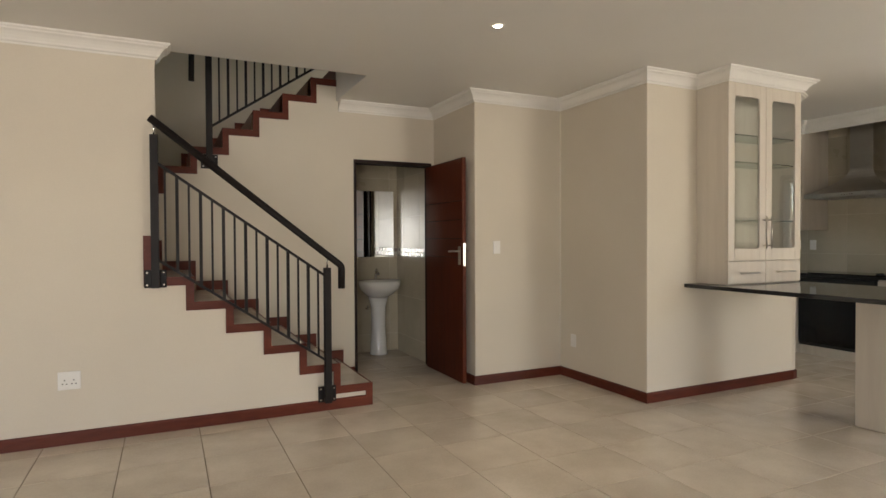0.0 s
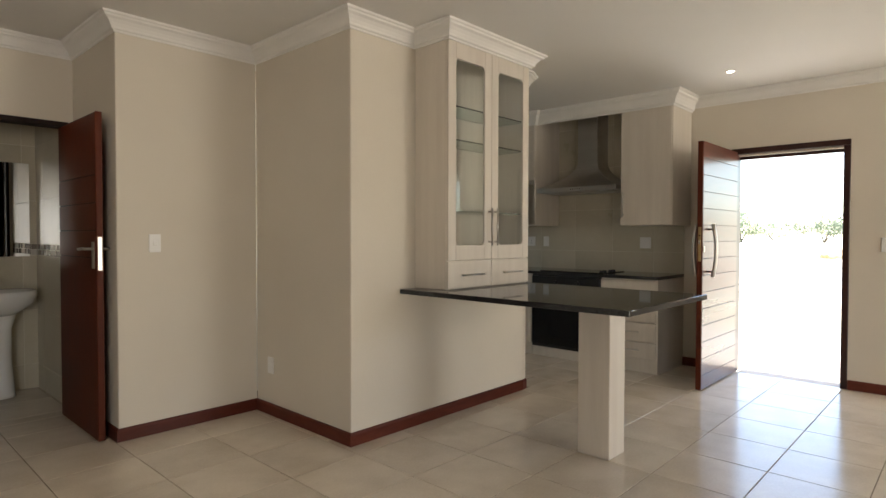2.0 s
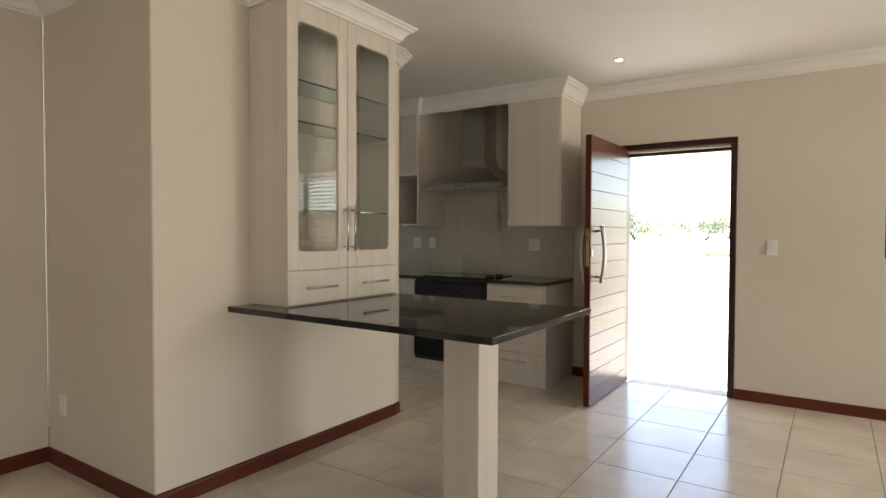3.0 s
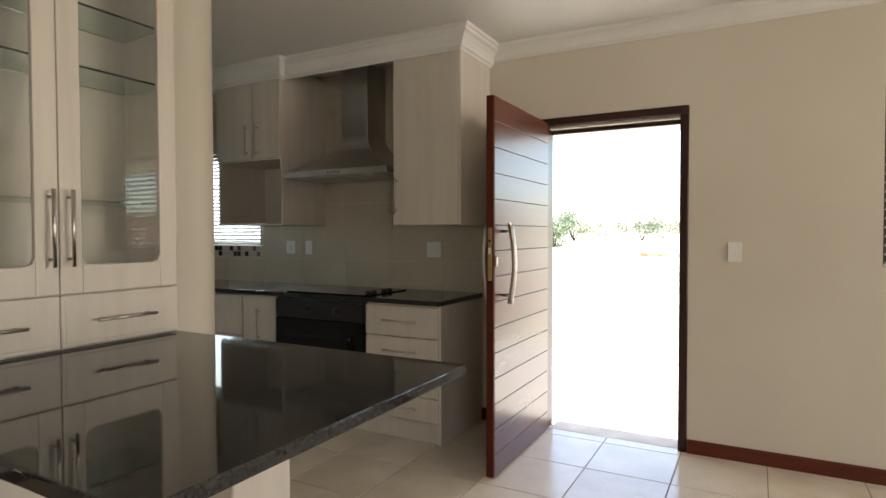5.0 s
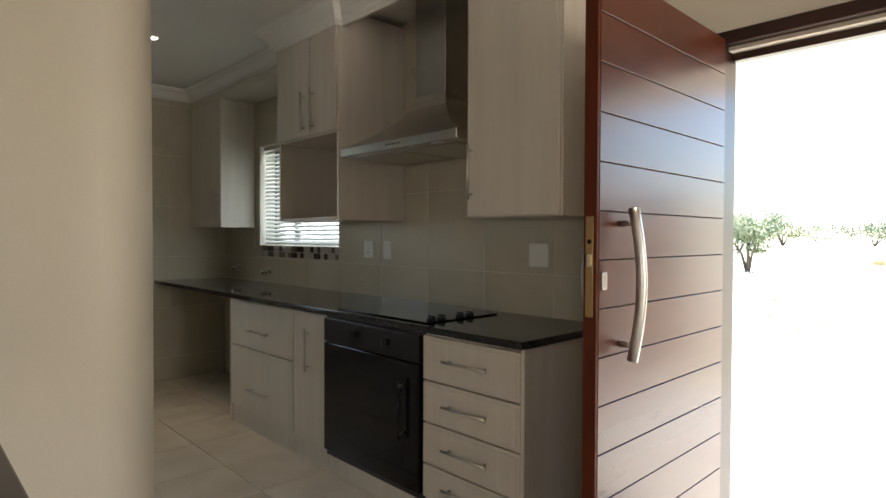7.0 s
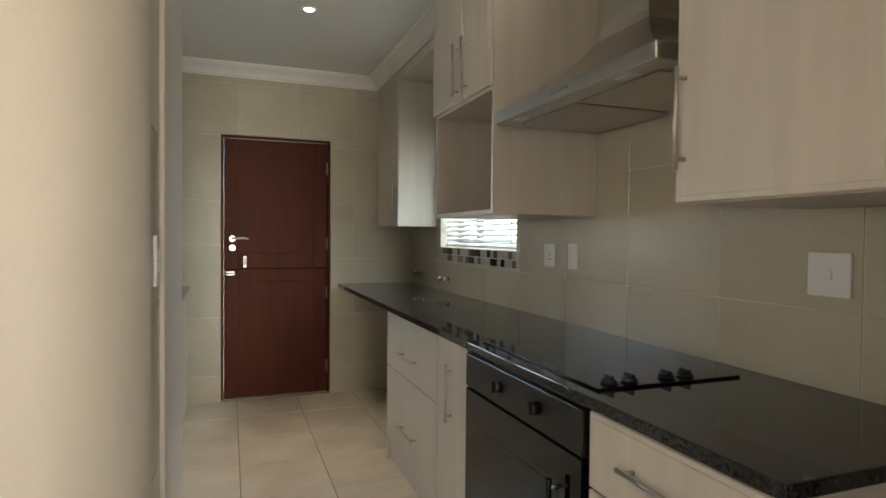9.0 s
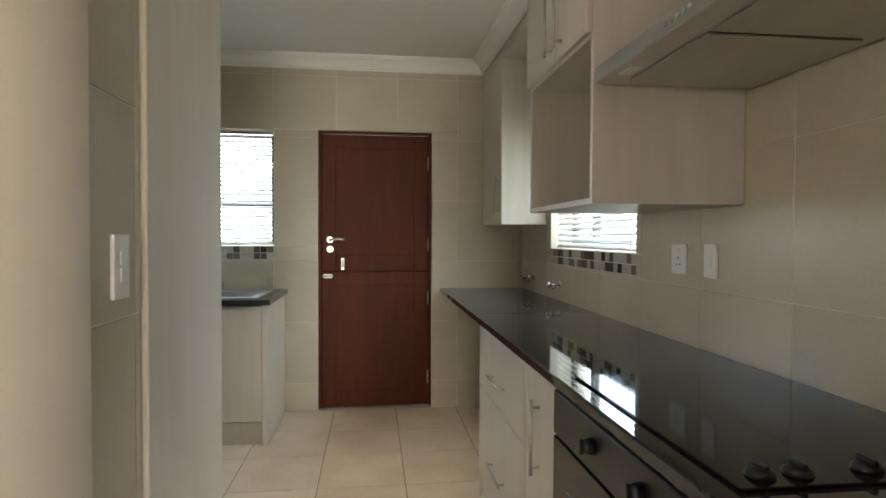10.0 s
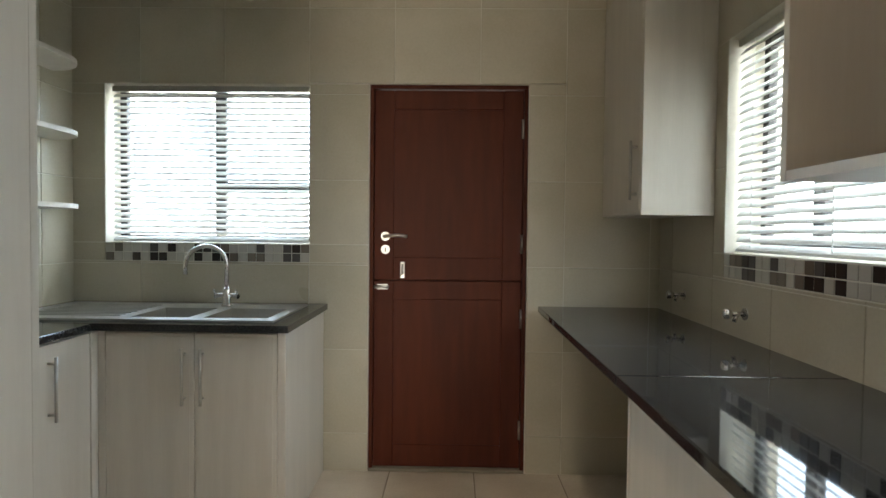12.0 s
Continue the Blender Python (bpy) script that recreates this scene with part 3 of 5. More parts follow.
# ---- wall plates, downlights ----
def plate(axis, at, w, h, kind, n=1):
    """A white switch or socket plate; axis is the way that its face looks: -x, +x or -y."""
    x, y, z = at
    ob = thing(kind, (x, y, z), "white plastic %s plate fixed to the wall" % ("wall socket" if kind == "wall_socket" else "light switch"), "socket" if kind == "wall_socket" else "switch", "wall plates")

    def face(u0, u1, v0, v1, d0, d1):
        if axis == "-y":
            return (x + u0, y - d0, z + v0), (x + u1, y - d1, z + v1)
        s = -1 if axis == "-x" else 1
        return (x + s * d0, y + u0, z + v0), (x + s * d1, y + u1, z + v1)
    part("cover", B(*face(-w / 2, w / 2, -h / 2, h / 2, 0, 0.009), 0.003, 2), PLASTIC, ob)
    if kind == "wall_socket":
        for k in range(n):
            c = (k - (n - 1) / 2) * 0.05
            part("rocker", B(*face(c - 0.008, c + 0.008, h * 0.2, h * 0.36, 0.009, 0.012), 0.001), PLASTIC, ob)
            # dark blocks laid on the cover paint the shade of its holes
            for du, dv in ((0, 0.004), (-0.011, -0.02), (0.011, -0.02)):
                part("pin_hole_shade", B(*face(c + du - 0.0035, c + du + 0.0035, dv - 0.0035, dv + 0.0035, 0.0091, 0.0097)), HOLE_SHADE, ob)
    else:
        for k in range(n):
            c = (k - (n - 1) / 2) * 0.035
            part("rocker", B(*face(-0.012, 0.012, c - 0.014, c + 0.014, 0.009, 0.0125), 0.0015), PLASTIC, ob)
    return ob


plate("-x", (EAST, 1.285, 1.20), 0.072, 0.115, "light_switch")
plate("-y", (wx(3.107), wy(4.64), 1.215), 0.072, 0.115, "light_switch")
plate("-x", (3.84, wy(4.44), 0.35), 0.072, 0.115, "light_switch")
plate("-y", (wx(-0.245), wy(STAIR_Y), 0.405), 0.125, 0.115, "wall_socket", 2)
plate("-x", (EAST - 0.010, 4.645, 1.20), 0.10, 0.11, "wall_socket", 1)
plate("-x", (EAST - 0.010, 4.445, 1.20), 0.072, 0.115, "light_switch", 1)
plate("-x", (EAST - 0.010, 3.255, 1.195), 0.115, 0.115, "light_switch", 1)
plate("+x", (5.80, 3.880, 1.215), 0.075, 0.132, "light_switch", 2)

for x, y in ((2.30, 3.16), (6.68, 2.235), (6.41, 5.62)):
    d = thing("downlight", (x, y, CEIL - 0.001), "round white recessed ceiling downlight, lit", "downlight", "ceiling downlights")
    part("trim_ring", lathe(bmesh.new(), [(0.024, -0.001), (0.027, -0.006), (0.037, -0.006), (0.042, -0.001)], (x, y, CEIL), 24), CORNICE, d)
    part("lens", lathe(bmesh.new(), [(0.024, -0.0065), (0.022, -0.0085)], (x, y, CEIL), 20), LAMP_GLOW, d, "glowing warm lamp lens")

# ---- breakfast bar, glazed cabinet ----
bar = thing("breakfast_bar", (4.78, 2.35, 0), "polished black granite breakfast bar on a pale square leg", "counter")
part("top", B((4.235, 1.925, 0.89), (5.275, STUB_Y - 0.002, 0.92), 0.004, 2), GRANITE, bar, "polished black granite slab")
part("leg", B((4.69, 2.25, 0.0), (4.88, 2.45, 0.889), 0.006, 2), FOIL, bar, "whitewashed square wooden leg")

cab = thing("glazed_cabinet", (4.8, 3.35, 0.92), "tall whitewashed display cabinet with two glazed doors and drawers", "cabinet")
CX0, CX1, CY, CB = 4.375, 5.25, 3.19, STUB_Y - 0.003
part("side", B((CX0, CY + 0.021, 0.921), (CX0 + 0.018, CB, 2.555), 0.001), FOIL, cab)
part("side", B((CX1 - 0.018, CY + 0.021, 0.921), (CX1, CB, 2.555), 0.001), FOIL, cab)
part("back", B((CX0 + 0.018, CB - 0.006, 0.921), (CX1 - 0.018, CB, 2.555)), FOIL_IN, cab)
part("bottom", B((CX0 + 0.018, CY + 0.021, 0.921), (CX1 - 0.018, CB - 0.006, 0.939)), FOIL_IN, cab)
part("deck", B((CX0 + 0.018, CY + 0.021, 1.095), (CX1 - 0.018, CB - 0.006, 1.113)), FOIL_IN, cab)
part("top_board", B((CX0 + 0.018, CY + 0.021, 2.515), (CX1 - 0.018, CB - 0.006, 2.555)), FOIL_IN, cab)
part("frieze", B((CX0, CY, 2.515), (CX1, CY + 0.02, 2.56), 0.001), FOIL, cab)
for z in (1.424, 1.885, 2.10):
    part("glass_shelf", B((CX0 + 0.02, CY + 0.035, z - 0.004), (CX1 - 0.02, CB - 0.008, z + 0.004)), SHELF_GLASS, cab, "greenish glass shelf")
mid = (CX0 + CX1) / 2
for x0, x1, hx in ((CX0, mid - 0.0015, mid - 0.03), (mid + 0.0015, CX1, mid + 0.03)):
    bm = bmesh.new()
    z0, z1, w = 1.108, 2.502, 0.072
    box(bm, (x0, CY, z0), (x0 + w, CY + 0.02, z1), 0.002)
    box(bm, (x1 - w, CY, z0), (x1, CY + 0.02, z1), 0.002)
    box(bm, (x0 + w, CY, z0), (x1 - w, CY + 0.02, z0 + 0.095), 0.002)
    box(bm, (x0 + w, CY, z1 - 0.11), (x1 - w, CY + 0.02, z1), 0.002)
    for cx, sx in ((x0 + w, 1), (x1 - w, -1)):
        for cz, sz in ((z0 + 0.095, 1), (z1 - 0.11, -1)):
            prism(bm, [(cx, cz), (cx + sx * 0.03, cz), (cx + sx * 0.009, cz + sz * 0.009), (cx, cz + sz * 0.03)], "y", CY + 0.001, CY + 0.019)
    dr = part("door", bm, FOIL, cab)
    pane = part("pane", B((x0 + w - 0.008, CY + 0.009, z0 + 0.087), (x1 - w + 0.008, CY + 0.013, z1 - 0.102)), GLASS, dr, "clear glass pane")
    pane.visible_shadow = False
    bar_handle(dr, (hx, CY, 1.20), (hx, CY, 1.455), (0, -0.03, 0))
    dw = part("drawer_front", B((x0, CY, 0.928), (x1, CY + 0.02, 1.103), 0.003), FOIL, cab)
    part("drawer_field", B((x0 + 0.012, CY - 0.0015, 0.942), (x1 - 0.012, CY + 0.001, 1.089), 0.001), FOIL, dw)
    c = (x0 + x1) / 2
    bar_handle(dw, (c - 0.11, CY, 1.012), (c + 0.11, CY, 1.012), (0, -0.03, 0))

# ---- kitchen: east run ----
FX, CF = 6.84, 6.86
KZ = 0.125


def carcass(ob, y0, y1, z0, z1, front=CF, back=EAST - 0.012):
    for a, b in (((front, y0, z0), (back, y0 + 0.016, z1)), ((front, y1 - 0.016, z0), (back, y1, z1))):
        part("side_panel", B(a, b), FOIL, ob)
    part("bottom_panel", B((front, y0 + 0.0165, z0), (back, y1 - 0.0165, z0 + 0.016)), FOIL, ob)
    part("top_panel", B((front, y0 + 0.0165, z1 - 0.016), (back, y1 - 0.0165, z1)), FOIL, ob)
    part("back_panel", B((back - 0.006, y0 + 0.0165, z0 + 0.0165), (back, y1 - 0.0165, z1 - 0.0165)), FOIL, ob)


def east_front(ob, name, y0, y1, z0, z1, x=FX):
    f = part(name, B((x, y0 + 0.0025, z0 + 0.001), (x + 0.018, y1 - 0.0025, z1 - 0.001), 0.003), FOIL, ob)
    part("raised_field", B((x - 0.0015, y0 + 0.018, z0 + 0.016), (x + 0.001, y1 - 0.018, z1 - 0.016), 0.001), FOIL, f)
    return f


u1 = thing("drawer_unit", (7.1, 3.16, 0), "whitewashed base unit of four drawers by the front door", "cabinet", "kitchen base units")
carcass(u1, 2.888, 3.438, KZ, 0.862)
part("end_panel", B((FX, 2.870, 0.0), (EAST - 0.012, 2.887, 0.863), 0.001), FOIL, u1)
part("plinth", B((FX + 0.02, 2.888, 0.0), (FX + 0.036, 3.438, KZ - 0.002)), FOIL, u1)
for z0, z1 in ((0.130, 0.279), (0.283, 0.464), (0.468, 0.650), (0.654, 0.850)):
    f = east_front(u1, "drawer_front", 2.888, 3.438, z0, z1)
    c, zc = 3.163, (z0 + z1) / 2 + 0.004
    bar_handle(f, (FX, c - 0.125, zc), (FX, c + 0.125, zc), (-0.03, 0, 0))

oven = thing("built_in_oven", (7.1, 3.84, 0), "black built-in oven under the granite worktop", "oven")
part("housing", B((FX + 0.012, 3.442, 0.10), (7.40, 4.233, 0.862)), BLACK_ENAMEL, oven)
part("plinth", B((FX + 0.02, 3.442, 0.0), (FX + 0.036, 4.233, 0.098)), FOIL, oven, "whitewashed plinth board")
od = part("oven_door", B((FX - 0.012, 3.450, 0.135), (FX + 0.011, 4.225, 0.715), 0.004, 2), BLACK_GLASS, oven, "shiny black glass door")
part("window_surround", B((FX - 0.0135, 3.56, 0.23), (FX - 0.011, 4.11, 0.60), 0.001), BLACK_GLASS, od)
bar_handle(od, (FX - 0.012, 3.56, 0.36), (FX - 0.012, 3.56, 0.63), (-0.03, 0, 0), 0.008).data.materials[0] = BLACK_GLASS
cp = part("control_panel", B((FX - 0.012, 3.450, 0.722), (FX + 0.011, 4.225, 0.845), 0.004, 2), BLACK_ENAMEL, oven)
for y in (3.68, 3.93):
    part("knob", T([(FX - 0.012, y, 0.787), (FX - 0.030, y, 0.787), (FX - 0.036, y, 0.787)], [0.021, 0.018, 0.014], 16), BLACK_ENAMEL, cp)
    part("knob_grip", B((FX - 0.044, y - 0.004, 0.768), (FX - 0.035, y + 0.004, 0.806), 0.002), BLACK_ENAMEL, cp)

u2 = thing("base_cabinet", (7.1, 4.4, 0), "narrow whitewashed base cupboard with one door", "cabinet", "kitchen base units")
carcass(u2, 4.237, 4.573, KZ, 0.862)
part("plinth", B((FX + 0.02, 4.237, 0.0), (FX + 0.036, 4.573, KZ - 0.002)), FOIL, u2)
f = east_front(u2, "door", 4.237, 4.573, 0.130, 0.855)
bar_handle(f, (FX, 4.40, 0.525), (FX, 4.40, 0.765), (-0.03, 0, 0))
u3 = thing("drawer_unit", (7.1, 5.0, 0), "whitewashed base unit of two deep drawers", "cabinet", "kitchen base units")
carcass(u3, 4.577, 5.425, KZ, 0.862)
part("end_panel", B((FX, 5.426, 0.0), (EAST - 0.012, 5.443, 0.863), 0.001), FOIL, u3)
part("plinth", B((FX + 0.02, 4.577, 0.0), (FX + 0.036, 5.425, KZ - 0.002)), FOIL, u3)
for z0, z1 in ((0.130, 0.545), (0.549, 0.855)):
    f = east_front(u3, "drawer_front", 4.577, 5.425, z0, z1)
    zc = 0.668 if z0 > 0.5 else 0.283
    bar_handle(f, (FX, 4.865, zc), (FX, 5.125, zc), (-0.03, 0, 0))

top_e = thing("worktop", (7.1, 4.9, 0.864), "polished black granite worktop along the tiled wall", "worktop")
part("slab", B((6.812, 2.862, 0.865), (EAST - 0.011, 5.462, 0.895), 0.004, 2), GRANITE, top_e)
part("slab", B((6.812, 5.464, 0.865), (EAST - 0.011, NORTH - 0.011, 0.895), 0.004, 2), GRANITE, top_e)

hob = thing("ceramic_hob", (7.1, 3.8, 0.895), "black ceramic glass hob with four control knobs", "hob")
part("glass_plate", B((6.862, 3.43, 0.896), (7.335, 4.15, 0.902), 0.002), BLACK_GLASS, hob)
for x in (6.925, 6.99, 7.112, 7.178):
    k = part("knob", lathe(bmesh.new(), [(0.024, 0.0), (0.022, 0.007), (0.017, 0.011), (0.008, 0.012)], (x, 3.475, 0.902), 18), BLACK_ENAMEL, hob)
    part("knob_grip", B((x - 0.0045, 3.455, 0.911), (x + 0.0045, 3.495, 0.923), 0.003, 2), BLACK_ENAMEL, k)

# wall cabinets
c2 = thing("wall_cabinet", (7.2, 3.06, 1.365), "whitewashed wall cabinet with one long door", "cabinet", "kitchen wall cabinets")
carcass(c2, 2.818, 3.312, 1.366, 2.556, 7.004)
part("end_panel", B((6.987, 2.808, 1.366), (EAST - 0.012, 2.8175, 2.557), 0.001), FOIL, c2)
f = east_front(c2, "door", 2.818, 3.312, 1.368, 2.553, 6.985)
bar_handle(f, (6.985, 3.28, 1.445), (6.985, 3.28, 1.685), (-0.03, 0, 0))
part("pelmet", B((6.99, 3.314, 2.46), (7.006, 4.276, 2.557), 0.002), FOIL, c2, "narrow whitewashed board above the hood")
c3 = thing("wall_cabinet", (7.2, 4.6, 1.38), "whitewashed wall cabinet with two doors over an open niche", "cabinet", "kitchen wall cabinets")
X0, XB = 6.957, EAST - 0.012
part("side_panel", B((X0, 4.278, 1.378), (XB, 4.296, 2.556), 0.001), FOIL, c3)
part("side_panel", B((X0, 4.937, 1.378), (XB, 4.955, 2.556), 0.001), FOIL, c3)
for z in (1.378, 1.870, 2.538):
    part("shelf_board", B((X0 + 0.001, 4.2965, z), (XB, 4.9365, z + 0.018)), FOIL, c3)
part("back_panel", B((XB - 0.006, 4.2965, 1.397), (XB, 4.9365, 2.537)), FOIL, c3)
for y0, y1, hy in ((4.278, 4.558, 4.508), (4.561, 4.955, 4.612)):
    f = east_front(c3, "door", y0, y1, 1.880, 2.553, X0 - 0.0185)
    bar_handle(f, (X0 - 0.0185, hy, 1.905), (X0 - 0.0185, hy, 2.14), (-0.03, 0, 0))
c4 = thing("wall_cabinet", (7.3, 6.6, 1.364), "whitewashed corner wall cabinet with one narrow door", "cabinet", "kitchen wall cabinets")
carcass(c4, 6.313, NORTH - 0.013, 1.364, 2.43, 7.160)
part("end_panel", B((7.140, 6.303, 1.360), (EAST - 0.012, 6.312, 2.43), 0.001), FOIL, c4)
f = east_front(c4, "door", 6.313, NORTH - 0.013, 1.366, 2.428, 7.140)
bar_handle(f, (7.140, 6.366, 1.425), (7.140, 6.366, 1.675), (-0.03, 0, 0))
solid("bulkhead", B((7.145, 4.957, 2.432), (EAST - 0.001, NORTH - 0.001, CEIL - 0.001)), PAINT, "cream painted bulkhead over the kitchen window", "bulkhead", "structure")

# hood
hood = thing("cooker_hood", (7.2, 3.79, 1.72), "brushed stainless steel pyramid cooker hood with chimney", "cooker hood")
HY0, HY1, HX = 3.345, 4.255, 6.952
part("rim", B((HX, HY0, 1.722), (EAST - 0.012, HY1, 1.768), 0.003), STEEL, hood)
bm = bmesh.new()
cols = []
for k in range(9):
    u = k / 8
    w = (1 - u) ** 1.9
    z = 1.768 + 0.26 * u
    y0, y1 = 3.675 - (3.675 - HY0 - 0.004) * w, 3.905 + (HY1 - 0.004 - 3.905) * w
    x0 = 7.20 - (7.20 - HX - 0.004) * w
    cols.append([bm.verts.new(p) for p in ((x0, y0, z), (x0, y1, z), (EAST - 0.013, y1, z), (EAST - 0.013, y0, z))])
for a, b in zip(cols, cols[1:]):
    for i in range(4):
        f = bm.faces.new((a[i], b[i], b[(i + 1) % 4], a[(i + 1) % 4]))
        f.smooth = False
bmesh.ops.recalc_face_normals(bm, faces=bm.faces)
part("canopy", bm, STEEL, hood)
part("chimney", B((7.20, 3.675, 2.020), (EAST - 0.013, 3.905, 2.555), 0.003), STEEL, hood)
for y0, y1 in ((3.42, 3.79), (3.81, 4.18)):
    part("grease_filter", B((7.03, y0, 1.716), (7.40, y1, 1.7215), 0.001), STEEL, hood)
for y in (3.50, 4.10):
    part("hood_lamp", B((6.975, y - 0.035, 1.717), (7.01, y + 0.035, 1.7215), 0.001), plain("frosted_lamp_cover", (0.7, 0.7, 0.68), 0.4), hood)
for k in range(5):
    part("button", T([(HX, 3.74 + k * 0.025, 1.745), (HX - 0.004, 3.74 + k * 0.025, 1.745)], 0.006, 10), CHROME, hood)

# stop taps on the tiled wall
for y, z in ((6.604, 1.00), (6.034, 0.99)):
    t = thing("stop_tap", (EAST - 0.01, y, z), "small chrome stop tap on the tiled wall", "tap", "stop taps")
    part("rosette", T([(EAST - 0.006, y, z), (EAST - 0.013, y, z)], 0.024, 16), CHROME, t)
    part("spindle", T([(EAST - 0.013, y, z), (EAST - 0.06, y, z)], 0.009, 12), CHROME, t)
    part("outlet", T([(EAST - 0.04, y, z), (EAST - 0.05, y, z - 0.03)], 0.008, 10), CHROME, t)
    part("tap_head", T([(EAST - 0.06, y, z), (EAST - 0.068, y, z), (EAST - 0.085, y, z), (EAST - 0.09, y, z)], [0.012, 0.019, 0.019, 0.012], 14), CHROME, t)

# ---- kitchen: back and west runs ----
tall = thing("tall_cupboard", (5.5, 4.36, 0), "tall whitewashed grocery cupboard beside the tiled wall", "cupboard")
part("body", B((5.20, 4.005, 0.0), (5.812, 4.64, 2.555), 0.003), FOIL, tall)
part("edge_strip", B((5.19, 4.6405, 0.10), (5.808, 4.66, 2.553), 0.003), FOIL, tall)

SY, SX1 = 6.24, 5.68
su = thing("sink_cabinet", (5.2, 6.6, 0), "whitewashed two-door cupboard under the sink", "cabinet", "kitchen base units")
bm = bmesh.new()
box(bm, (4.90, SY + 0.02, KZ), (4.916, NORTH - 0.012, 0.862))
box(bm, (5.63, SY + 0.02, KZ), (5.645, NORTH - 0.012, 0.862))
box(bm, (4.916, SY + 0.02, KZ), (5.63, NORTH - 0.012, KZ + 0.016))
part("carcass", bm, FOIL, su)
part("end_panel", B((5.647, SY, 0.0), (SX1, NORTH - 0.012, 0.863), 0.002), FOIL, su)
part("corner_post", B((4.874, 6.2015, 0.13), (4.8965, SY + 0.019, 0.858), 0.002), FOIL, su)
part("filler", B((4.898, SY, 0.13), (4.930, SY + 0.019, 0.858), 0.003), FOIL, su)
part("plinth", B((4.90, SY + 0.04, 0.0), (5.645, SY + 0.056, KZ - 0.002)), FOIL, su)
for x0, x1, hx in ((4.932, 5.300, 5.262), (5.303, 5.645, 5.338)):
    f = part("door", B((x0, SY, 0.150), (x1, SY + 0.018, 0.855), 0.003), FOIL, su)
    part("raised_field", B((x0 + 0.018, SY - 0.0015, 0.166), (x1 - 0.018, SY + 0.001, 0.839), 0.001), FOIL, f)
    bar_handle(f, (hx, SY, 0.56), (hx, SY, 0.795), (0, -0.03, 0))
wu = thing("base_cabinet", (4.6, 5.6, 0), "whitewashed base cupboard on the side wall", "cabinet", "kitchen base units")
part("carcass", B((4.345, 4.70, KZ), (4.872, 6.238, 0.862)), FOIL_IN, wu)
part("plinth", B((4.80, 4.70, 0.0), (4.84, 6.22, KZ - 0.002)), FOIL, wu)
for y0, y1, hy in ((4.70, 5.20, 5.15), (5.203, 5.70, 5.25), (5.703, 6.20, 5.957)):
    f = part("door", B((4.874, y0, 0.150), (4.892, y1, 0.855), 0.003), FOIL, wu)
    bar_handle(f, (4.892, hy, 0.57), (4.892, hy, 0.81), (0.03, 0, 0))


def slab_with_holes(x0, x1, y0, y1, z0, z1, holes):
    bm = bmesh.new()
    xs = sorted({x0, x1, *(h[0] for h in holes), *(h[1] for h in holes)})
    ys = sorted({y0, y1, *(h[2] for h in holes), *(h[3] for h in holes)})
    for a, b in zip(xs, xs[1:]):
        for c, d in zip(ys, ys[1:]):
            if not any(h[0] <= a and h[1] >= b and h[2] <= c and h[3] >= d for h in holes):
                box(bm, (a, c, z0), (b, d, z1))
    bmesh.ops.remove_doubles(bm, verts=bm.verts, dist=1e-5)
    inner = {}
    for f in bm.faces:
        inner.setdefault(tuple(sorted(tuple(round(q, 4) for q in v.co) for v in f.verts)), []).append(f)
    bmesh.ops.delete(bm, geom=[f for fs in inner.values() if len(fs) > 1 for f in fs], context="FACES_ONLY")
    return bm


BOWLS = [(4.955, 5.235, 6.35, 6.68), (5.275, 5.575, 6.35, 6.68)]
top_w = thing("worktop", (4.9, 6.5, 0.864), "polished black granite worktop round the sink corner", "worktop")
part("slab", slab_with_holes(4.345, 5.70, 6.20, NORTH - 0.011, 0.865, 0.895, BOWLS), GRANITE, top_w)
part("slab", B((4.345, 4.66, 0.865), (4.905, 6.1985, 0.895), 0.003), GRANITE, top_w)
sink = thing("kitchen_sink", (5.0, 6.5, 0.896), "stainless steel double-bowl sink with ribbed drainer", "sink")
INNER = [(a + 0.012, b - 0.012, c + 0.012, d - 0.012) for a, b, c, d in BOWLS]
part("deck", slab_with_holes(4.42, 5.62, 6.27, 6.83, 0.8955, 0.900, INNER), STEEL, sink)
for a, b, c, d in INNER:
    bm = bmesh.new()
    for k, (z, s) in enumerate(((0.899, 0.0), (0.80, 0.008), (0.755, 0.02), (0.745, 0.05))):
        ring = [bm.verts.new(p) for p in ((a + s, c + s, z), (b - s, c + s, z), (b - s, d - s, z), (a + s, d - s, z))]
        if k:
            for i in range(4):
                bm.faces.new((prev[i], prev[(i + 1) % 4], ring[(i + 1) % 4], ring[i]))
        prev = ring
    bm.faces.new(prev)
    bowl = part("bowl", bm, STEEL, sink)
    part("waste", lathe(bmesh.new(), [(0.03, 0.0), (0.028, 0.003)], ((a + b) / 2, (c + d) / 2, 0.7455), 16), CHROME, bowl)
for k in range(9):
    y = 6.38 + k * 0.045
    part("drainer_rib", B((4.48, y, 0.900), (4.91, y + 0.012, 0.9035), 0.001), STEEL, sink)
for y0, y1 in ((6.27, 6.278), (6.822, 6.83)):
    part("raised_edge", B((4.42, y0, 0.900), (5.62, y1, 0.904), 0.0015), STEEL, sink)
for x0, x1 in ((4.42, 4.428), (5.612, 5.62)):
    part("raised_edge", B((x0, 6.279, 0.900), (x1, 6.821, 0.904), 0.0015), STEEL, sink)

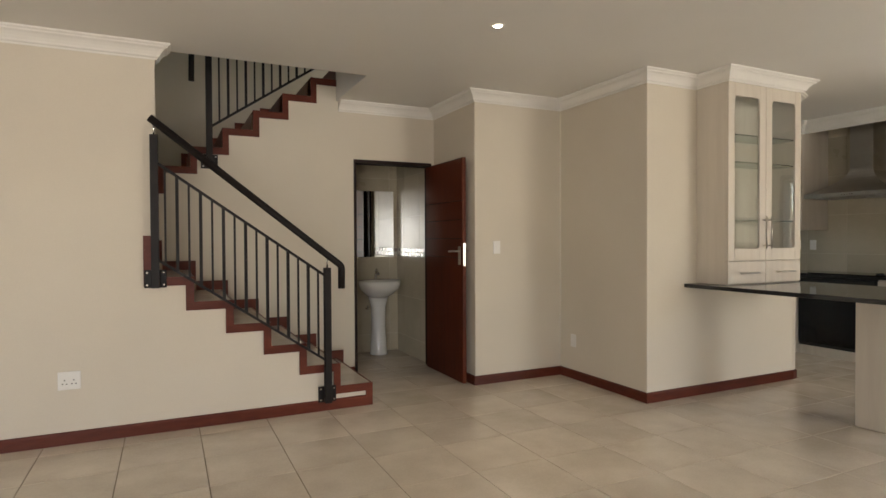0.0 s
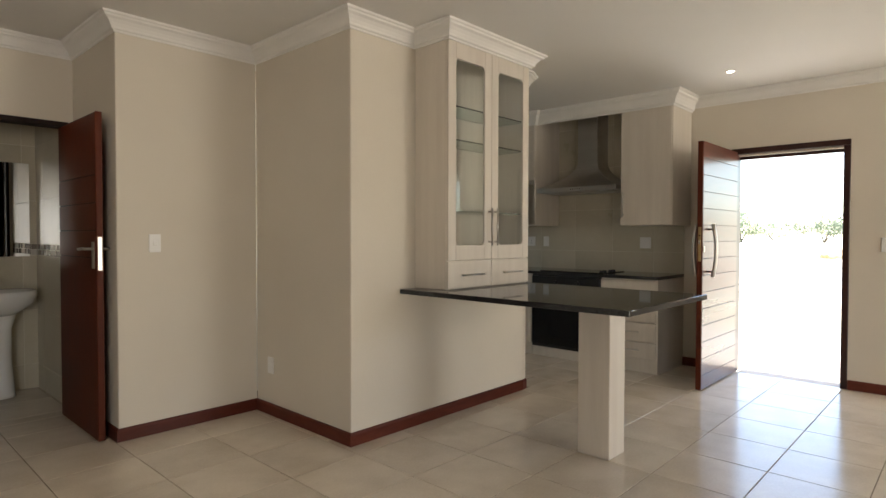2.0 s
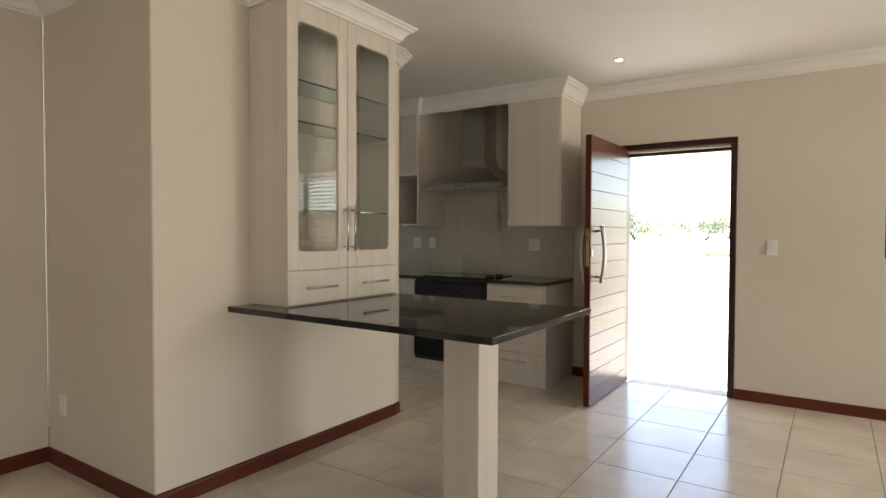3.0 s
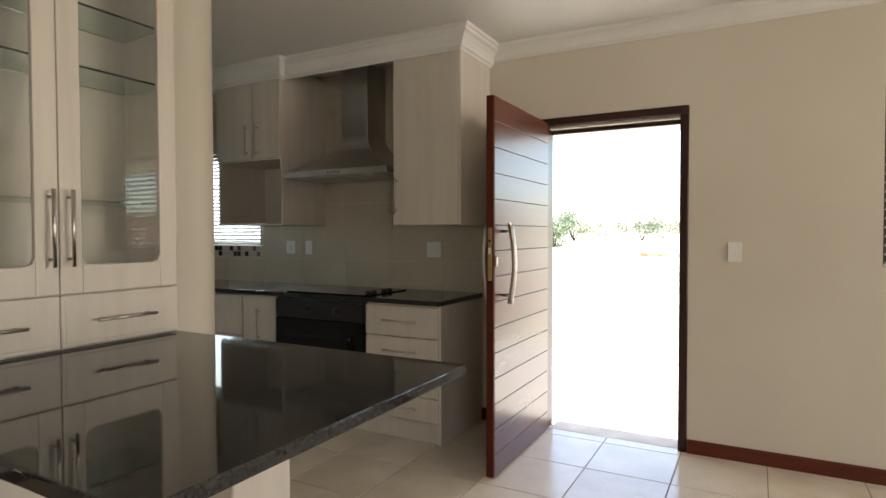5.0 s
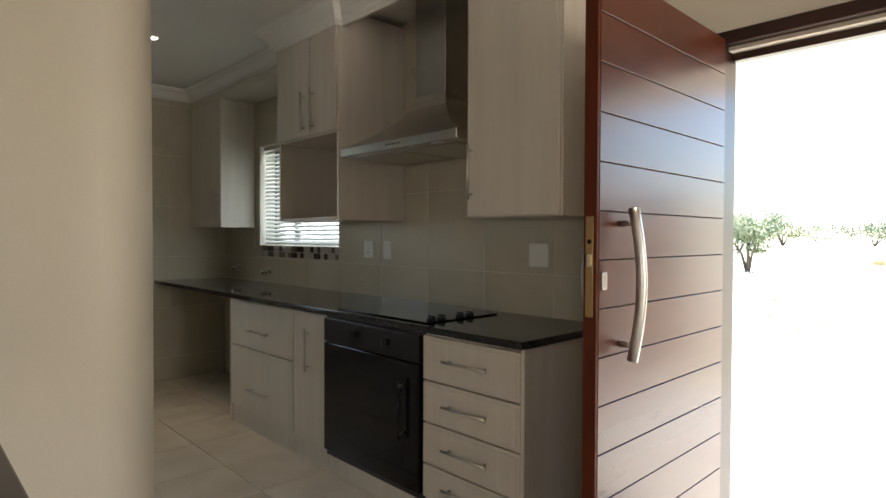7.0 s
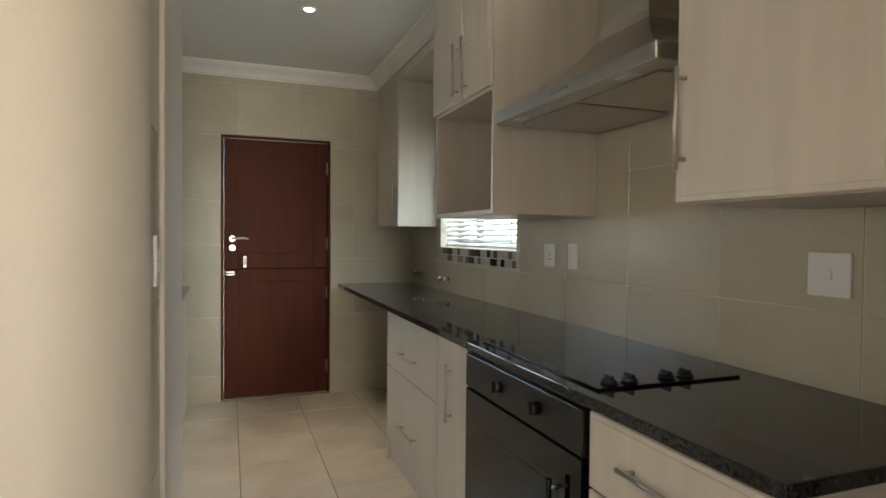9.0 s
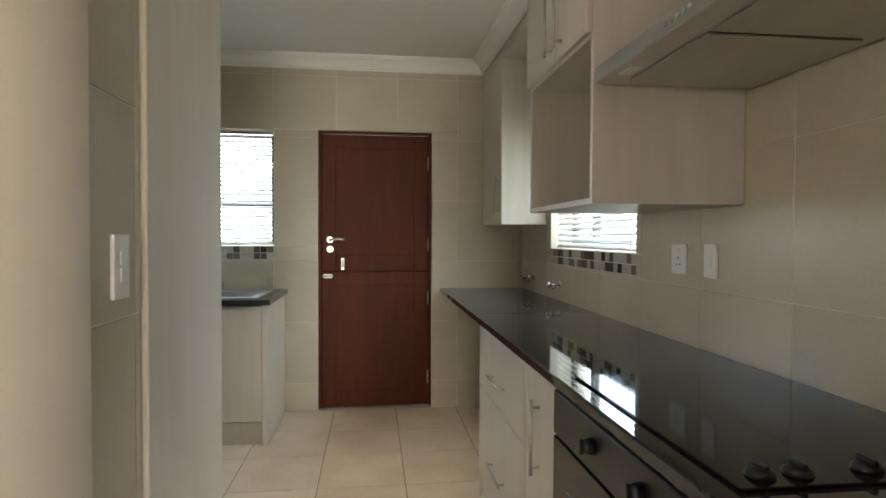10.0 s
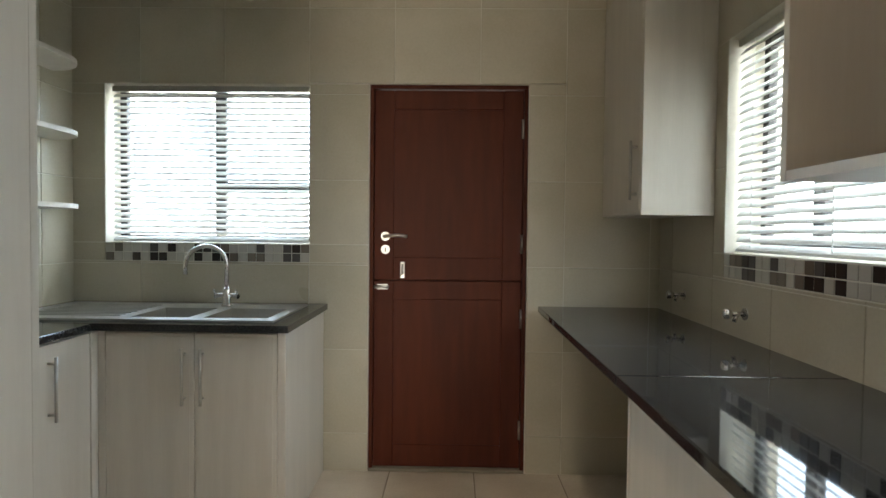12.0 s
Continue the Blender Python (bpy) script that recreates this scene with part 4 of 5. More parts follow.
tap = thing("mixer_tap", (5.235, 6.75, 0.90), "chrome swan-neck kitchen mixer tap on the sink", "tap")
tx, ty = 5.235, 6.75
part("base", lathe(bmesh.new(), [(0.026, 0.0), (0.026, 0.008), (0.02, 0.014), (0.019, 0.08), (0.015, 0.09)], (tx, ty, 0.9005), 18), CHROME, tap)
pts = [(tx, ty, 0.985), (tx, ty, 1.10)]
for k in range(1, 13):
    a = math.pi * k / 12
    pts.append((tx - 0.09 * (1 - math.cos(a)), ty - 0.03 * (1 - math.cos(a)), 1.10 + 0.10 * math.sin(a)))
pts.append((tx - 0.18, ty - 0.06, 1.06))
part("spout", T(pts, 0.011, 12), CHROME, tap)
part("crosshead", T([(tx - 0.06, ty - 0.005, 0.95), (tx - 0.03, ty, 0.955), (tx + 0.03, ty, 0.955), (tx + 0.06, ty - 0.005, 0.95)], [0.015, 0.010, 0.010, 0.015], 12), CHROME, tap)
for s in (-1, 1):
    part("lever", T([(tx + s * 0.05, ty, 0.955), (tx + s * 0.055, ty - 0.03, 0.985)], 0.005, 8), CHROME, tap)

sh = thing("corner_shelves", (4.45, 6.1, 1.37), "white open rounded end shelves on the kitchen wall", "shelf")
part("side_panel", B((4.342, 5.68, 1.37), (4.62, 5.70, 2.10), 0.002), FOIL, sh)
for z in (1.376, 1.725, 2.07):
    poly = [(4.342, 5.70), (4.56, 5.70)]
    for k in range(9):
        a = k / 8 * math.pi / 2
        poly.append((4.36 + 0.20 * math.cos(a), 6.58 + 0.20 * math.sin(a)))
    poly.append((4.342, 6.78))
    part("shelf_board", prism(bmesh.new(), poly, "z", z, z + 0.022), FOIL, sh)
wc2 = thing("wall_cabinet", (4.45, 5.2, 1.37), "whitewashed wall cabinet beside the open shelves", "cabinet", "kitchen wall cabinets")
part("body", B((4.342, 4.70, 1.37), (4.62, 5.678, 2.43), 0.002), FOIL, wc2)

# ---- back door (stable door) ----
df = thing("door_frame", (6.33, NORTH, 0), "grey-brown frame of the back door", "door frame")
part("jamb", B((5.917, NORTH + 0.012, 0.0), (5.937, NORTH + 0.10, 2.034), 0.002), MAHOGANY, df)
part("jamb", B((6.731, NORTH + 0.012, 0.0), (6.751, NORTH + 0.10, 2.034), 0.002), MAHOGANY, df)
part("head", B((5.917, NORTH + 0.012, 2.0345), (6.751, NORTH + 0.10, 2.054), 0.002), MAHOGANY, df)
bd = thing("back_door", (6.33, NORTH + 0.05, 0.01), "closed reddish mahogany stable door in two halves", "door")
DX0, DX1, DY = 5.939, 6.729, NORTH + 0.035
for nm, z0, z1 in (("lower_leaf", 0.012, 1.018), ("upper_leaf", 1.024, 2.031)):
    bm = bmesh.new()
    w = 0.105
    box(bm, (DX0, DY, z0), (DX0 + w, DY + 0.04, z1), 0.003)
    box(bm, (DX1 - w, DY, z0), (DX1, DY + 0.04, z1), 0.003)
    box(bm, (DX0 + w, DY, z0), (DX1 - w, DY + 0.04, z0 + 0.12), 0.003)
    box(bm, (DX0 + w, DY, z1 - 0.10), (DX1 - w, DY + 0.04, z1), 0.003)
    lf = part(nm, bm, MAHOGANY, bd)
    part("door_panel", B((DX0 + w - 0.004, DY + 0.006, z0 + 0.116), (DX1 - w + 0.004, DY + 0.03, z1 - 0.096), 0.003), MAHOGANY, lf)
    if nm == "upper_leaf":
        part("rose", T([(6.00, DY, 1.255), (6.00, DY - 0.010, 1.255)], 0.024, 18), NICKEL, lf)
        part("lever_handle", T([(6.00, DY - 0.008, 1.255), (6.00, DY - 0.05, 1.255), (6.015, DY - 0.055, 1.257), (6.07, DY - 0.055, 1.262), (6.12, DY - 0.05, 1.255)], 0.009, 10), NICKEL, lf, "satin nickel lever handle")
        part("keyhole_rose", T([(6.00, DY, 1.185), (6.00, DY - 0.008, 1.185)], 0.024, 18), NICKEL, lf)
        # dark sliver on the rose paints the shade inside the keyhole
        part("keyhole", B((5.997, DY - 0.0085, 1.172), (6.003, DY - 0.008, 1.195)), HOLE_SHADE, lf)
        part("hasp", B((6.08, DY - 0.012, 1.03), (6.105, DY, 1.12), 0.003), NICKEL, lf, "small steel hasp")
        part("hasp_pin", T([(6.0925, DY - 0.02, 1.05), (6.0925, DY - 0.02, 1.11)], 0.007, 8), NICKEL, lf)
    else:
        part("bolt", T([(5.942, DY - 0.012, 0.985), (6.02, DY - 0.012, 0.985)], 0.008, 10), NICKEL, lf, "steel barrel bolt")
        part("bolt_plate", B((5.955, DY - 0.005, 0.970), (6.015, DY, 1.000), 0.001), NICKEL, lf)
# unseen strips added behind the leaves to stop light at the jambs
for x0, x1 in ((5.9375, 5.965), (6.705, 6.7305)):
    part("jamb_gap_block", B((x0, DY + 0.0415, 0.011), (x1, DY + 0.06, 2.033)), MAHOGANY, df)
# unseen strip added to stop light through the gap between the halves
part("leaf_gap_block", B((DX0, DY + 0.041, 0.99), (DX1, DY + 0.05, 1.05)), MAHOGANY, bd)
for z in (0.17, 0.77, 1.17, 1.78):
    part("hinge", T([(6.727, DY - 0.006, z), (6.727, DY - 0.006, z + 0.10)], 0.007, 8), NICKEL, bd, "steel butt hinge")


# sill added to stop light coming in below the door
solid("threshold", B((5.917, NORTH + 0.001, -0.12), (6.751, NORTH + 0.22, 0.010), 0.003), GROUT, "cement sill added to block light under the back door", "threshold", "structure")


# ---- windows and blinds ----
def window(name, axis, face, u0, u1, z0, z1, mull, transom, label):
    """Dark metal window set in its opening; axis x: the wall runs along y. transom: (from, to, z) or None."""
    ob = tagged(thing(name, (face, u0, z0) if axis == "x" else (u0, face, z0), label, "window"), kind="structure")
    d0, d1 = face + 0.13, face + 0.17

    def bb(a0, a1, c0, c1, e0=d0, e1=d1, bv=0.003):
        return B((e0, a0, c0), (e1, a1, c1), bv) if axis == "x" else B((a0, e0, c0), (a1, e1, c1), bv)
    g = 0.002
    fr = part("window_frame", bb(u0 + g, u0 + 0.04, z0 + g, z1 - g), BRONZE_FRAME, ob, "dark bronze aluminium frame")
    part("window_frame", bb(u1 - 0.04, u1 - g, z0 + g, z1 - g), BRONZE_FRAME, ob)
    part("window_frame", bb(u0 + 0.041, u1 - 0.041, z0 + g, z0 + 0.04), BRONZE_FRAME, ob)
    part("window_frame", bb(u0 + 0.041, u1 - 0.041, z1 - 0.04, z1 - g), BRONZE_FRAME, ob)
    part("mullion", bb(mull - 0.03, mull + 0.03, z0 + 0.041, z1 - 0.041), BRONZE_FRAME, ob)
    if transom:
        part("transom", bb(transom[0], transom[1], transom[2] - 0.025, transom[2] + 0.025), BRONZE_FRAME, ob)
    for a, b in ((u0 + 0.04, mull - 0.03), (mull + 0.03, u1 - 0.04)):
        p = part("pane", bb(a, b, z0 + 0.04, z1 - 0.04, d0 + 0.016, d0 + 0.020, 0.0), GLASS, ob, "clear window pane")
        p.visible_shadow = False
    return ob


def blind(axis, face, u0, u1, z0, z1, tilt, label, pitch=0.033, w=0.0165):
    ob = thing("venetian_blind", (face, u0, z1) if axis == "x" else (u0, face, z1), label, "blind", "venetian blinds")

    def bb(a0, a1, c0, c1, e0, e1, bv=0.002):
        return B((face + e0, a0, c0), (face + e1, a1, c1), bv) if axis == "x" else B((a0, face + e0, c0), (a1, face + e1, c1), bv)
    part("head_rail", bb(u0, u1, z1 - 0.03, z1, 0.025, 0.055), NICKEL, ob, "grey metal head rail")
    part("bottom_rail", bb(u0, u1, z0, z0 + 0.012, 0.03, 0.052), BLIND, ob)
    bm = bmesh.new()
    c, s = math.cos(radians(tilt)), math.sin(radians(tilt))
    prof = []
    for k in range(5):
        q = -1 + k / 2
        prof.append((q * w * c - 0.0018 * (1 - q * q) * s, q * w * s + 0.0018 * (1 - q * q) * c))
    prof += [(x - 0.0004 * s, z - 0.0006) for x, z in prof[::-1]]
    prism(bm, prof, "y" if axis == "x" else "x", u0 + 0.004, u1 - 0.004)
    me = mesh_of("slat", bm, BLIND)
    n = round((z1 - z0 - 0.065) / pitch)
    for k in range(n + 1):
        o = new("slat", me)
        z = z1 - 0.048 - k * (z1 - z0 - 0.065) / n
        o.location = (face + 0.041, 0, z) if axis == "x" else (0, face + 0.041, z)
        adopt(o, ob)
    for u in (u0 + 0.12, (u0 + u1) / 2, u1 - 0.12):
        part("ladder_cord", bb(u - 0.001, u + 0.001, z0 + 0.012, z1 - 0.03, 0.026, 0.028, 0), BLIND, ob)
    return ob


window("window_1", "y", NORTH, 4.51, 5.602, 1.21, 2.05, 5.072, (5.103, 5.56, 1.52), "dark aluminium window over the sink")
blind("y", NORTH, 4.53, 5.59, 1.216, 2.045, 40, "white venetian blind half open over the sink window", 0.032, 0.0165)
window("window_2", "x", EAST, 5.01, 6.215, 1.21, 2.05, 5.85, None, "dark aluminium window above the worktop")
blind("x", EAST, 5.02, 6.205, 1.216, 2.045, 50, "white venetian blind half open above the worktop")
window("window_3", "x", EAST, -0.9, 0.6, 1.13, 2.10, -0.15, None, "dark aluminium living room window")
blind("x", EAST, -0.89, 0.59, 1.136, 2.095, -18, "white venetian blind open at the living room window", 0.046, 0.022)

# ---- toilet ----
SITE = ON_STAIR_GRID
wf = thing("door_frame", (2.43, WC_Y, 0), "dark stained frame of the toilet doorway", "door frame")
part("jamb", B((2.011, WC_Y - 0.010, 0.0), (2.036, WC_Y + 0.12, 2.09), 0.003), DARK_WOOD_AND_SHADE, wf)
part("jamb", B((2.824, WC_Y - 0.010, 0.0), (2.849, WC_Y + 0.12, 2.09), 0.003), DARK_WOOD_AND_SHADE, wf)
part("head", B((2.011, WC_Y - 0.010, 2.092), (2.849, WC_Y + 0.12, 2.129), 0.003), DARK_WOOD_AND_SHADE, wf)
wd = thing("toilet_door", (2.82, WC_Y - 0.02, 0.01), "open reddish mahogany door with grooved panels", "door")
WX0, WX1, WY0, WY1 = 2.782, 2.822, 4.70, WC_Y - 0.014
# dark core colour stands for the shade between these planks
part("core", B((WX0 + 0.007, WY0 + 0.013, 0.010), (WX1 - 0.007, WY1, 2.085), 0.001), DARK_WOOD_AND_SHADE, wd)
part("edge_strip", B((WX0 + 0.001, WY0, 0.010), (WX1 - 0.001, WY0 + 0.0125, 2.085), 0.002), MAHOGANY, wd)
cuts = [0.011, 1.17, 1.345, 1.52, 1.695, 2.084]
for z0, z1 in zip(cuts, cuts[1:]):
    for x0, x1 in ((WX0, WX0 + 0.008), (WX1 - 0.008, WX1)):
        part("plank", B((x0, WY0 + 0.013, z0), (x1, WY1 - 0.001, z1 - 0.007), 0.002), MAHOGANY, wd)
for s, x in ((-1, WX0), (1, WX1)):
    pl = part("lock_plate", B((x, WY0 + 0.035, 1.10), (x + s * 0.006, WY0 + 0.078, 1.27), 0.002), NICKEL, wd, "satin nickel back plate")
    part("lever_handle", T([(x, WY0 + 0.057, 1.225), (x + s * 0.05, WY0 + 0.057, 1.225), (x + s * 0.055, WY0 + 0.075, 1.227), (x + s * 0.055, WY0 + 0.17, 1.222)], 0.009, 10), NICKEL, wd, "satin nickel lever handle")
part("latch_plate", B((WX0 + 0.008, WY0 - 0.002, 1.09), (WX1 - 0.008, WY0, 1.30), 0.0005), NICKEL, wd)

mir = thing("wall_mirror", (2.585, 6.59, 1.13), "frameless rectangular mirror above the basin", "mirror")
part("glass", B((2.35, 6.578, 1.13), (2.82, 6.5835, 1.915), 0.001), MIRROR, mir)
bas = thing("pedestal_basin", (2.575, 6.42, 0), "white glazed ceramic basin on a pedestal", "basin")


def oval(rings, cx, cy, seg=28):
    bm = bmesh.new()
    prev = None
    for rx, ry, z, dy in rings:
        ring = [bm.verts.new((cx + rx * math.cos(2 * math.pi * i / seg), min(cy + dy + ry * math.sin(2 * math.pi * i / seg), 6.585), z)) for i in range(seg)]
        if prev:
            for i in range(seg):
                f = bm.faces.new((prev[i], prev[(i + 1) % seg], ring[(i + 1) % seg], ring[i]))
                f.smooth = True
        else:
            bm.faces.new(ring[::-1])
        prev = ring
    bm.faces.new(prev)
    return bm


part("bowl", oval([(0.10, 0.09, 0.66, 0.04), (0.16, 0.14, 0.70, 0.02), (0.225, 0.20, 0.76, 0), (0.248, 0.225, 0.82, 0), (0.25, 0.228, 0.855, 0), (0.24, 0.22, 0.864, 0),
                   (0.205, 0.165, 0.858, -0.03), (0.18, 0.14, 0.80, -0.03), (0.09, 0.07, 0.74, -0.03)], 2.575, 6.40), CERAMIC, bas)
part("pedestal", oval([(0.105, 0.11, 0.0, 0.02), (0.10, 0.10, 0.03, 0.02), (0.082, 0.085, 0.30, 0.03), (0.085, 0.085, 0.55, 0.03), (0.12, 0.10, 0.67, 0.03)], 2.575, 6.42), CERAMIC, bas)
part("tap_body", T([(2.575, 6.54, 0.86), (2.575, 6.54, 0.93), (2.575, 6.52, 0.945), (2.575, 6.44, 0.935)], 0.014, 12), CHROME, bas, "chrome basin tap")
part("tap_lever", T([(2.575, 6.54, 0.945), (2.575, 6.545, 0.965), (2.575, 6.50, 0.985)], 0.009, 10), CHROME, bas)
part("valve", T([(2.47, 6.585, 0.52), (2.47, 6.53, 0.52), (2.47, 6.52, 0.56)], 0.010, 10), CHROME, bas, "chrome stop valve")
hook = thing("towel_hook", (1.745, 6.0, 1.05), "small chrome hook on the toilet wall", "hook")
part("stem", T([(1.757, 6.0, 1.05), (1.80, 6.0, 1.05), (1.81, 6.0, 1.065)], 0.012, 10), CHROME, hook)

SITE = ON_PLAN

# ---- outside ----
random.seed(7)


def bush(name, x, y, h, w, leaves, label, ground=-0.14):
    ob = thing(name, (x, y, ground), label, "bush" if h < 3 else "tree", "veld bushes")
    bm = bmesh.new()
    clumps = []
    for k in range(5):
        a = random.uniform(0, 6.28)
        tip = (x + w * 0.3 * math.cos(a), y + w * 0.3 * math.sin(a), ground + h * random.uniform(0.55, 0.8))
        tube(bm, [(x + 0.04 * math.cos(a), y + 0.04 * math.sin(a), ground), (x + w * 0.1 * math.cos(a), y + w * 0.1 * math.sin(a), ground + h * 0.3), tip], [0.03 * h, 0.018 * h, 0.006 * h], 6)
        clumps.append(tip)
    part("trunk", bm, BARK, ob)
    for k in range(14):
        clumps.append((x + random.gauss(0, w * 0.24), y + random.gauss(0, w * 0.24), ground + h * random.uniform(0.3, 0.95)))
    verts, faces = [], []
    for k in range(leaves):
        c = random.choice(clumps)
        p = Vector([c[i] + random.gauss(0, (w if i < 2 else h) * 0.09) for i in range(3)])
        p.z = max(p.z, ground + 0.05)
        s = random.uniform(0.02, 0.045) * h * (1.0 if h < 3.3 else 1.7)
        u = Vector((random.gauss(0, 1), random.gauss(0, 1), random.gauss(0, 1))).normalized()
        v = u.orthogonal().normalized()
        b = len(verts)
        verts += [p - u * s, p + v * s * 0.5, p + u * s, p - v * s * 0.5]
        faces.append((b, b + 1, b + 2, b + 3))
    me = bpy.data.meshes.new("crown")
    me.from_pydata([tuple(v) for v in verts], [], faces)
    me.materials.append(LEAF)
    tagged(adopt(new("crown", me), ob), kind="stuff")
    return ob


# ---- tiles, laid piece by piece ----
def tile_mesh(w, h, t, name, mat, ch=0.0015):
    """A flat tile w by h standing up to t from its bed, with a chamfered rim; local x, y, z."""
    v = [(-w / 2, -h / 2, 0), (w / 2, -h / 2, 0), (w / 2, h / 2, 0), (-w / 2, h / 2, 0),
         (-w / 2, -h / 2, t - ch), (w / 2, -h / 2, t - ch), (w / 2, h / 2, t - ch), (-w / 2, h / 2, t - ch),
         (-w / 2 + ch, -h / 2 + ch, t), (w / 2 - ch, -h / 2 + ch, t), (w / 2 - ch, h / 2 - ch, t), (-w / 2 + ch, h / 2 - ch, t)]
    f = [(8, 9, 10, 11)]
    for i in range(4):
        j = (i + 1) % 4
        f += [(i, j, j + 4, i + 4), (i + 4, j + 4, j + 8, i + 8)]
    me = bpy.data.meshes.new(name)
    me.from_pydata(v, [], f)
    me.materials.append(mat)
    return me


def minus(rects, hole):
    out = []
    a, b, c, d = hole
    for u0, u1, v0, v1 in rects:
        if a >= u1 or b <= u0 or c >= v1 or d <= v0:
            out.append((u0, u1, v0, v1))
            continue
        if c > v0:
            out.append((u0, u1, v0, c))
        if d < v1:
            out.append((u0, u1, d, v1))
        lo, hi = max(v0, c), min(v1, d)
        if a > u0:
            out.append((u0, a, lo, hi))
        if b < u1:
            out.append((b, u1, lo, hi))
    return [r for r in out if r[1] - r[0] > 0.012 and r[3] - r[2] > 0.012]


CACHE = {}


def lay(parent, rect, place, t, name, mat, gap):
    """place(u, v) gives the pose of a tile whose middle is at u, v."""
    u0, u1, v0, v1 = rect
    w, h = round(u1 - u0 - gap, 4), round(v1 - v0 - gap, 4)
    key = (name, w, h, t, mat.name)
    if key not in CACHE:
        CACHE[key] = tile_mesh(w, h, t, name, mat)
    ob = new(name, CACHE[key])
    ob.matrix_basis = place((u0 + u1) / 2, (v0 + v1) / 2)
    adopt(ob, parent)
    return ob


def grid(u0, u1, v0, v1, ju, jv, pu, pv):
    """Cells of a joint grid with a joint at ju, jv, cut to a rectangle."""
    us = [ju + k * pu for k in range(-60, 60)]
    vs = [jv + k * pv for k in range(-60, 60)]
    for a in us:
        for b in vs:
            r = (max(a, u0), min(a + pu, u1), max(b, v0), min(b + pv, v1))
            if r[1] - r[0] > 0.012 and r[3] - r[2] > 0.012:
                yield r


def face_pose(axis, at, t0=0.0):
    if axis == "-x":
        return lambda u, v: Matrix.Translation((at, u, v)) @ Euler((radians(90), 0, radians(-90))).to_matrix().to_4x4()
    if axis == "+x":
        return lambda u, v: Matrix.Translation((at, u, v)) @ Euler((radians(90), 0, radians(90))).to_matrix().to_4x4()
    if axis == "-y":
        return lambda u, v: Matrix.Translation((u, at, v)) @ Euler((radians(90), 0, 0)).to_matrix().to_4x4()
    return lambda u, v: Matrix.Translation((u, v, at))


def tiled(label, name, axis, at, u0, u1, z0, z1, ju, jz, pitch, holes, strips=()):
    """Tiles on a wall face; strips (u0, u1, z0, z1) are bands of small mosaic squares."""
    s = {"-x": -1, "+x": 1, "-y": -1}[axis]
    rects = [(u0, u1, z0, z1)]
    for h in holes:
        rects = minus(rects, h)
    bm = bmesh.new()
    for a, b, c, d in rects:
        box(bm, *(((at, a, c), (at + s * 0.007, b, d)) if axis != "-y" else ((a, at, c), (b, at - 0.007, d))))
    bed = solid(name, bm, WALL_GROUT, label, "wall tiles", "structure")
    bed_face = at + s * 0.006
    pose_at = face_pose(axis, bed_face)
    for r in grid(u0, u1, z0, z1, ju, jz, pitch, pitch):
        cells = [r]
        for h in list(holes) + list(strips):
            cells = minus(cells, h)
        for c in cells:
            lay(bed, c, pose_at, 0.004, "tile", WALL_TILE, 0.003)
    rnd = random.Random(11)
    for a, b, c, d in strips:
        n = max(1, round((b - a) / 0.0475))
        w = (b - a) / n
        for i in range(n):
            for j in range(2):
                q = rnd.random()
                m = MOSAIC[0] if q < 0.22 else MOSAIC[1] if q < 0.36 else MOSAIC[2] if q < 0.50 else MOSAIC[3]
                h = (d - c) / 2
                lay(bed, (a + i * w, a + (i + 1) * w, c + j * h, c + (j + 1) * h), pose_at, 0.004, "mosaic_tile", m, 0.004)
    return bed


P = 0.4485
tiled("grey-beige ceramic tiles on the kitchen end wall with a mosaic band", "tiling_north", "-y", NORTH, 4.331, EAST - 0.001, 0.0, 2.56, 6.048, 1.10, P,
      [(4.51, 5.602, 1.21, 2.05), (5.914, 6.754, -0.1, 2.057)], [(4.51, 5.602, 1.112, 1.207)])
tiled("grey-beige ceramic tiles behind the worktop with a mosaic band", "tiling_east", "-x", EAST, 2.868, NORTH - 0.012, 0.0, 2.56, 3.62, 1.10, P,
      [(5.01, 6.215, 1.21, 2.05)], [(5.01, 6.215, 1.112, 1.207)])
tiled("grey-beige ceramic tiles on the kitchen side wall", "tiling_west", "+x", 4.331, 4.70, NORTH - 0.012, 0.0, 2.56, 4.90, 1.10, P, [])
tiled("grey-beige ceramic tiles on the partition end", "tiling_partition", "+x", 5.79, 3.762, 3.997, 0.0, 2.56, 3.965, 1.107, P, [])
tiled("beige ceramic tiles on the toilet wall with a mosaic band", "tiling_wc_back", "-y", wy(6.60), wx(1.742), wx(2.878), 0.0, 2.364, 2.36, 1.097, P, [], [(wx(1.742), wx(2.878), 1.10, 1.192)])
tiled("beige ceramic tiles on the toilet side wall with a mosaic band", "tiling_wc_side", "-x", wx(2.879), wy(WC_Y + 0.132), wy(6.588), 0.0, 2.364, 5.8, 1.097, P, [], [(wy(WC_Y + 0.132), wy(6.588), 1.10, 1.192)])
tiled("beige ceramic tiles on the toilet side wall", "tiling_wc_left", "+x", wx(1.741), wy(WC_Y + 0.132), wy(6.588), 0.0, 2.364, 5.8, 1.097, P, [], [(wy(WC_Y + 0.132), wy(6.588), 1.10, 1.192)])

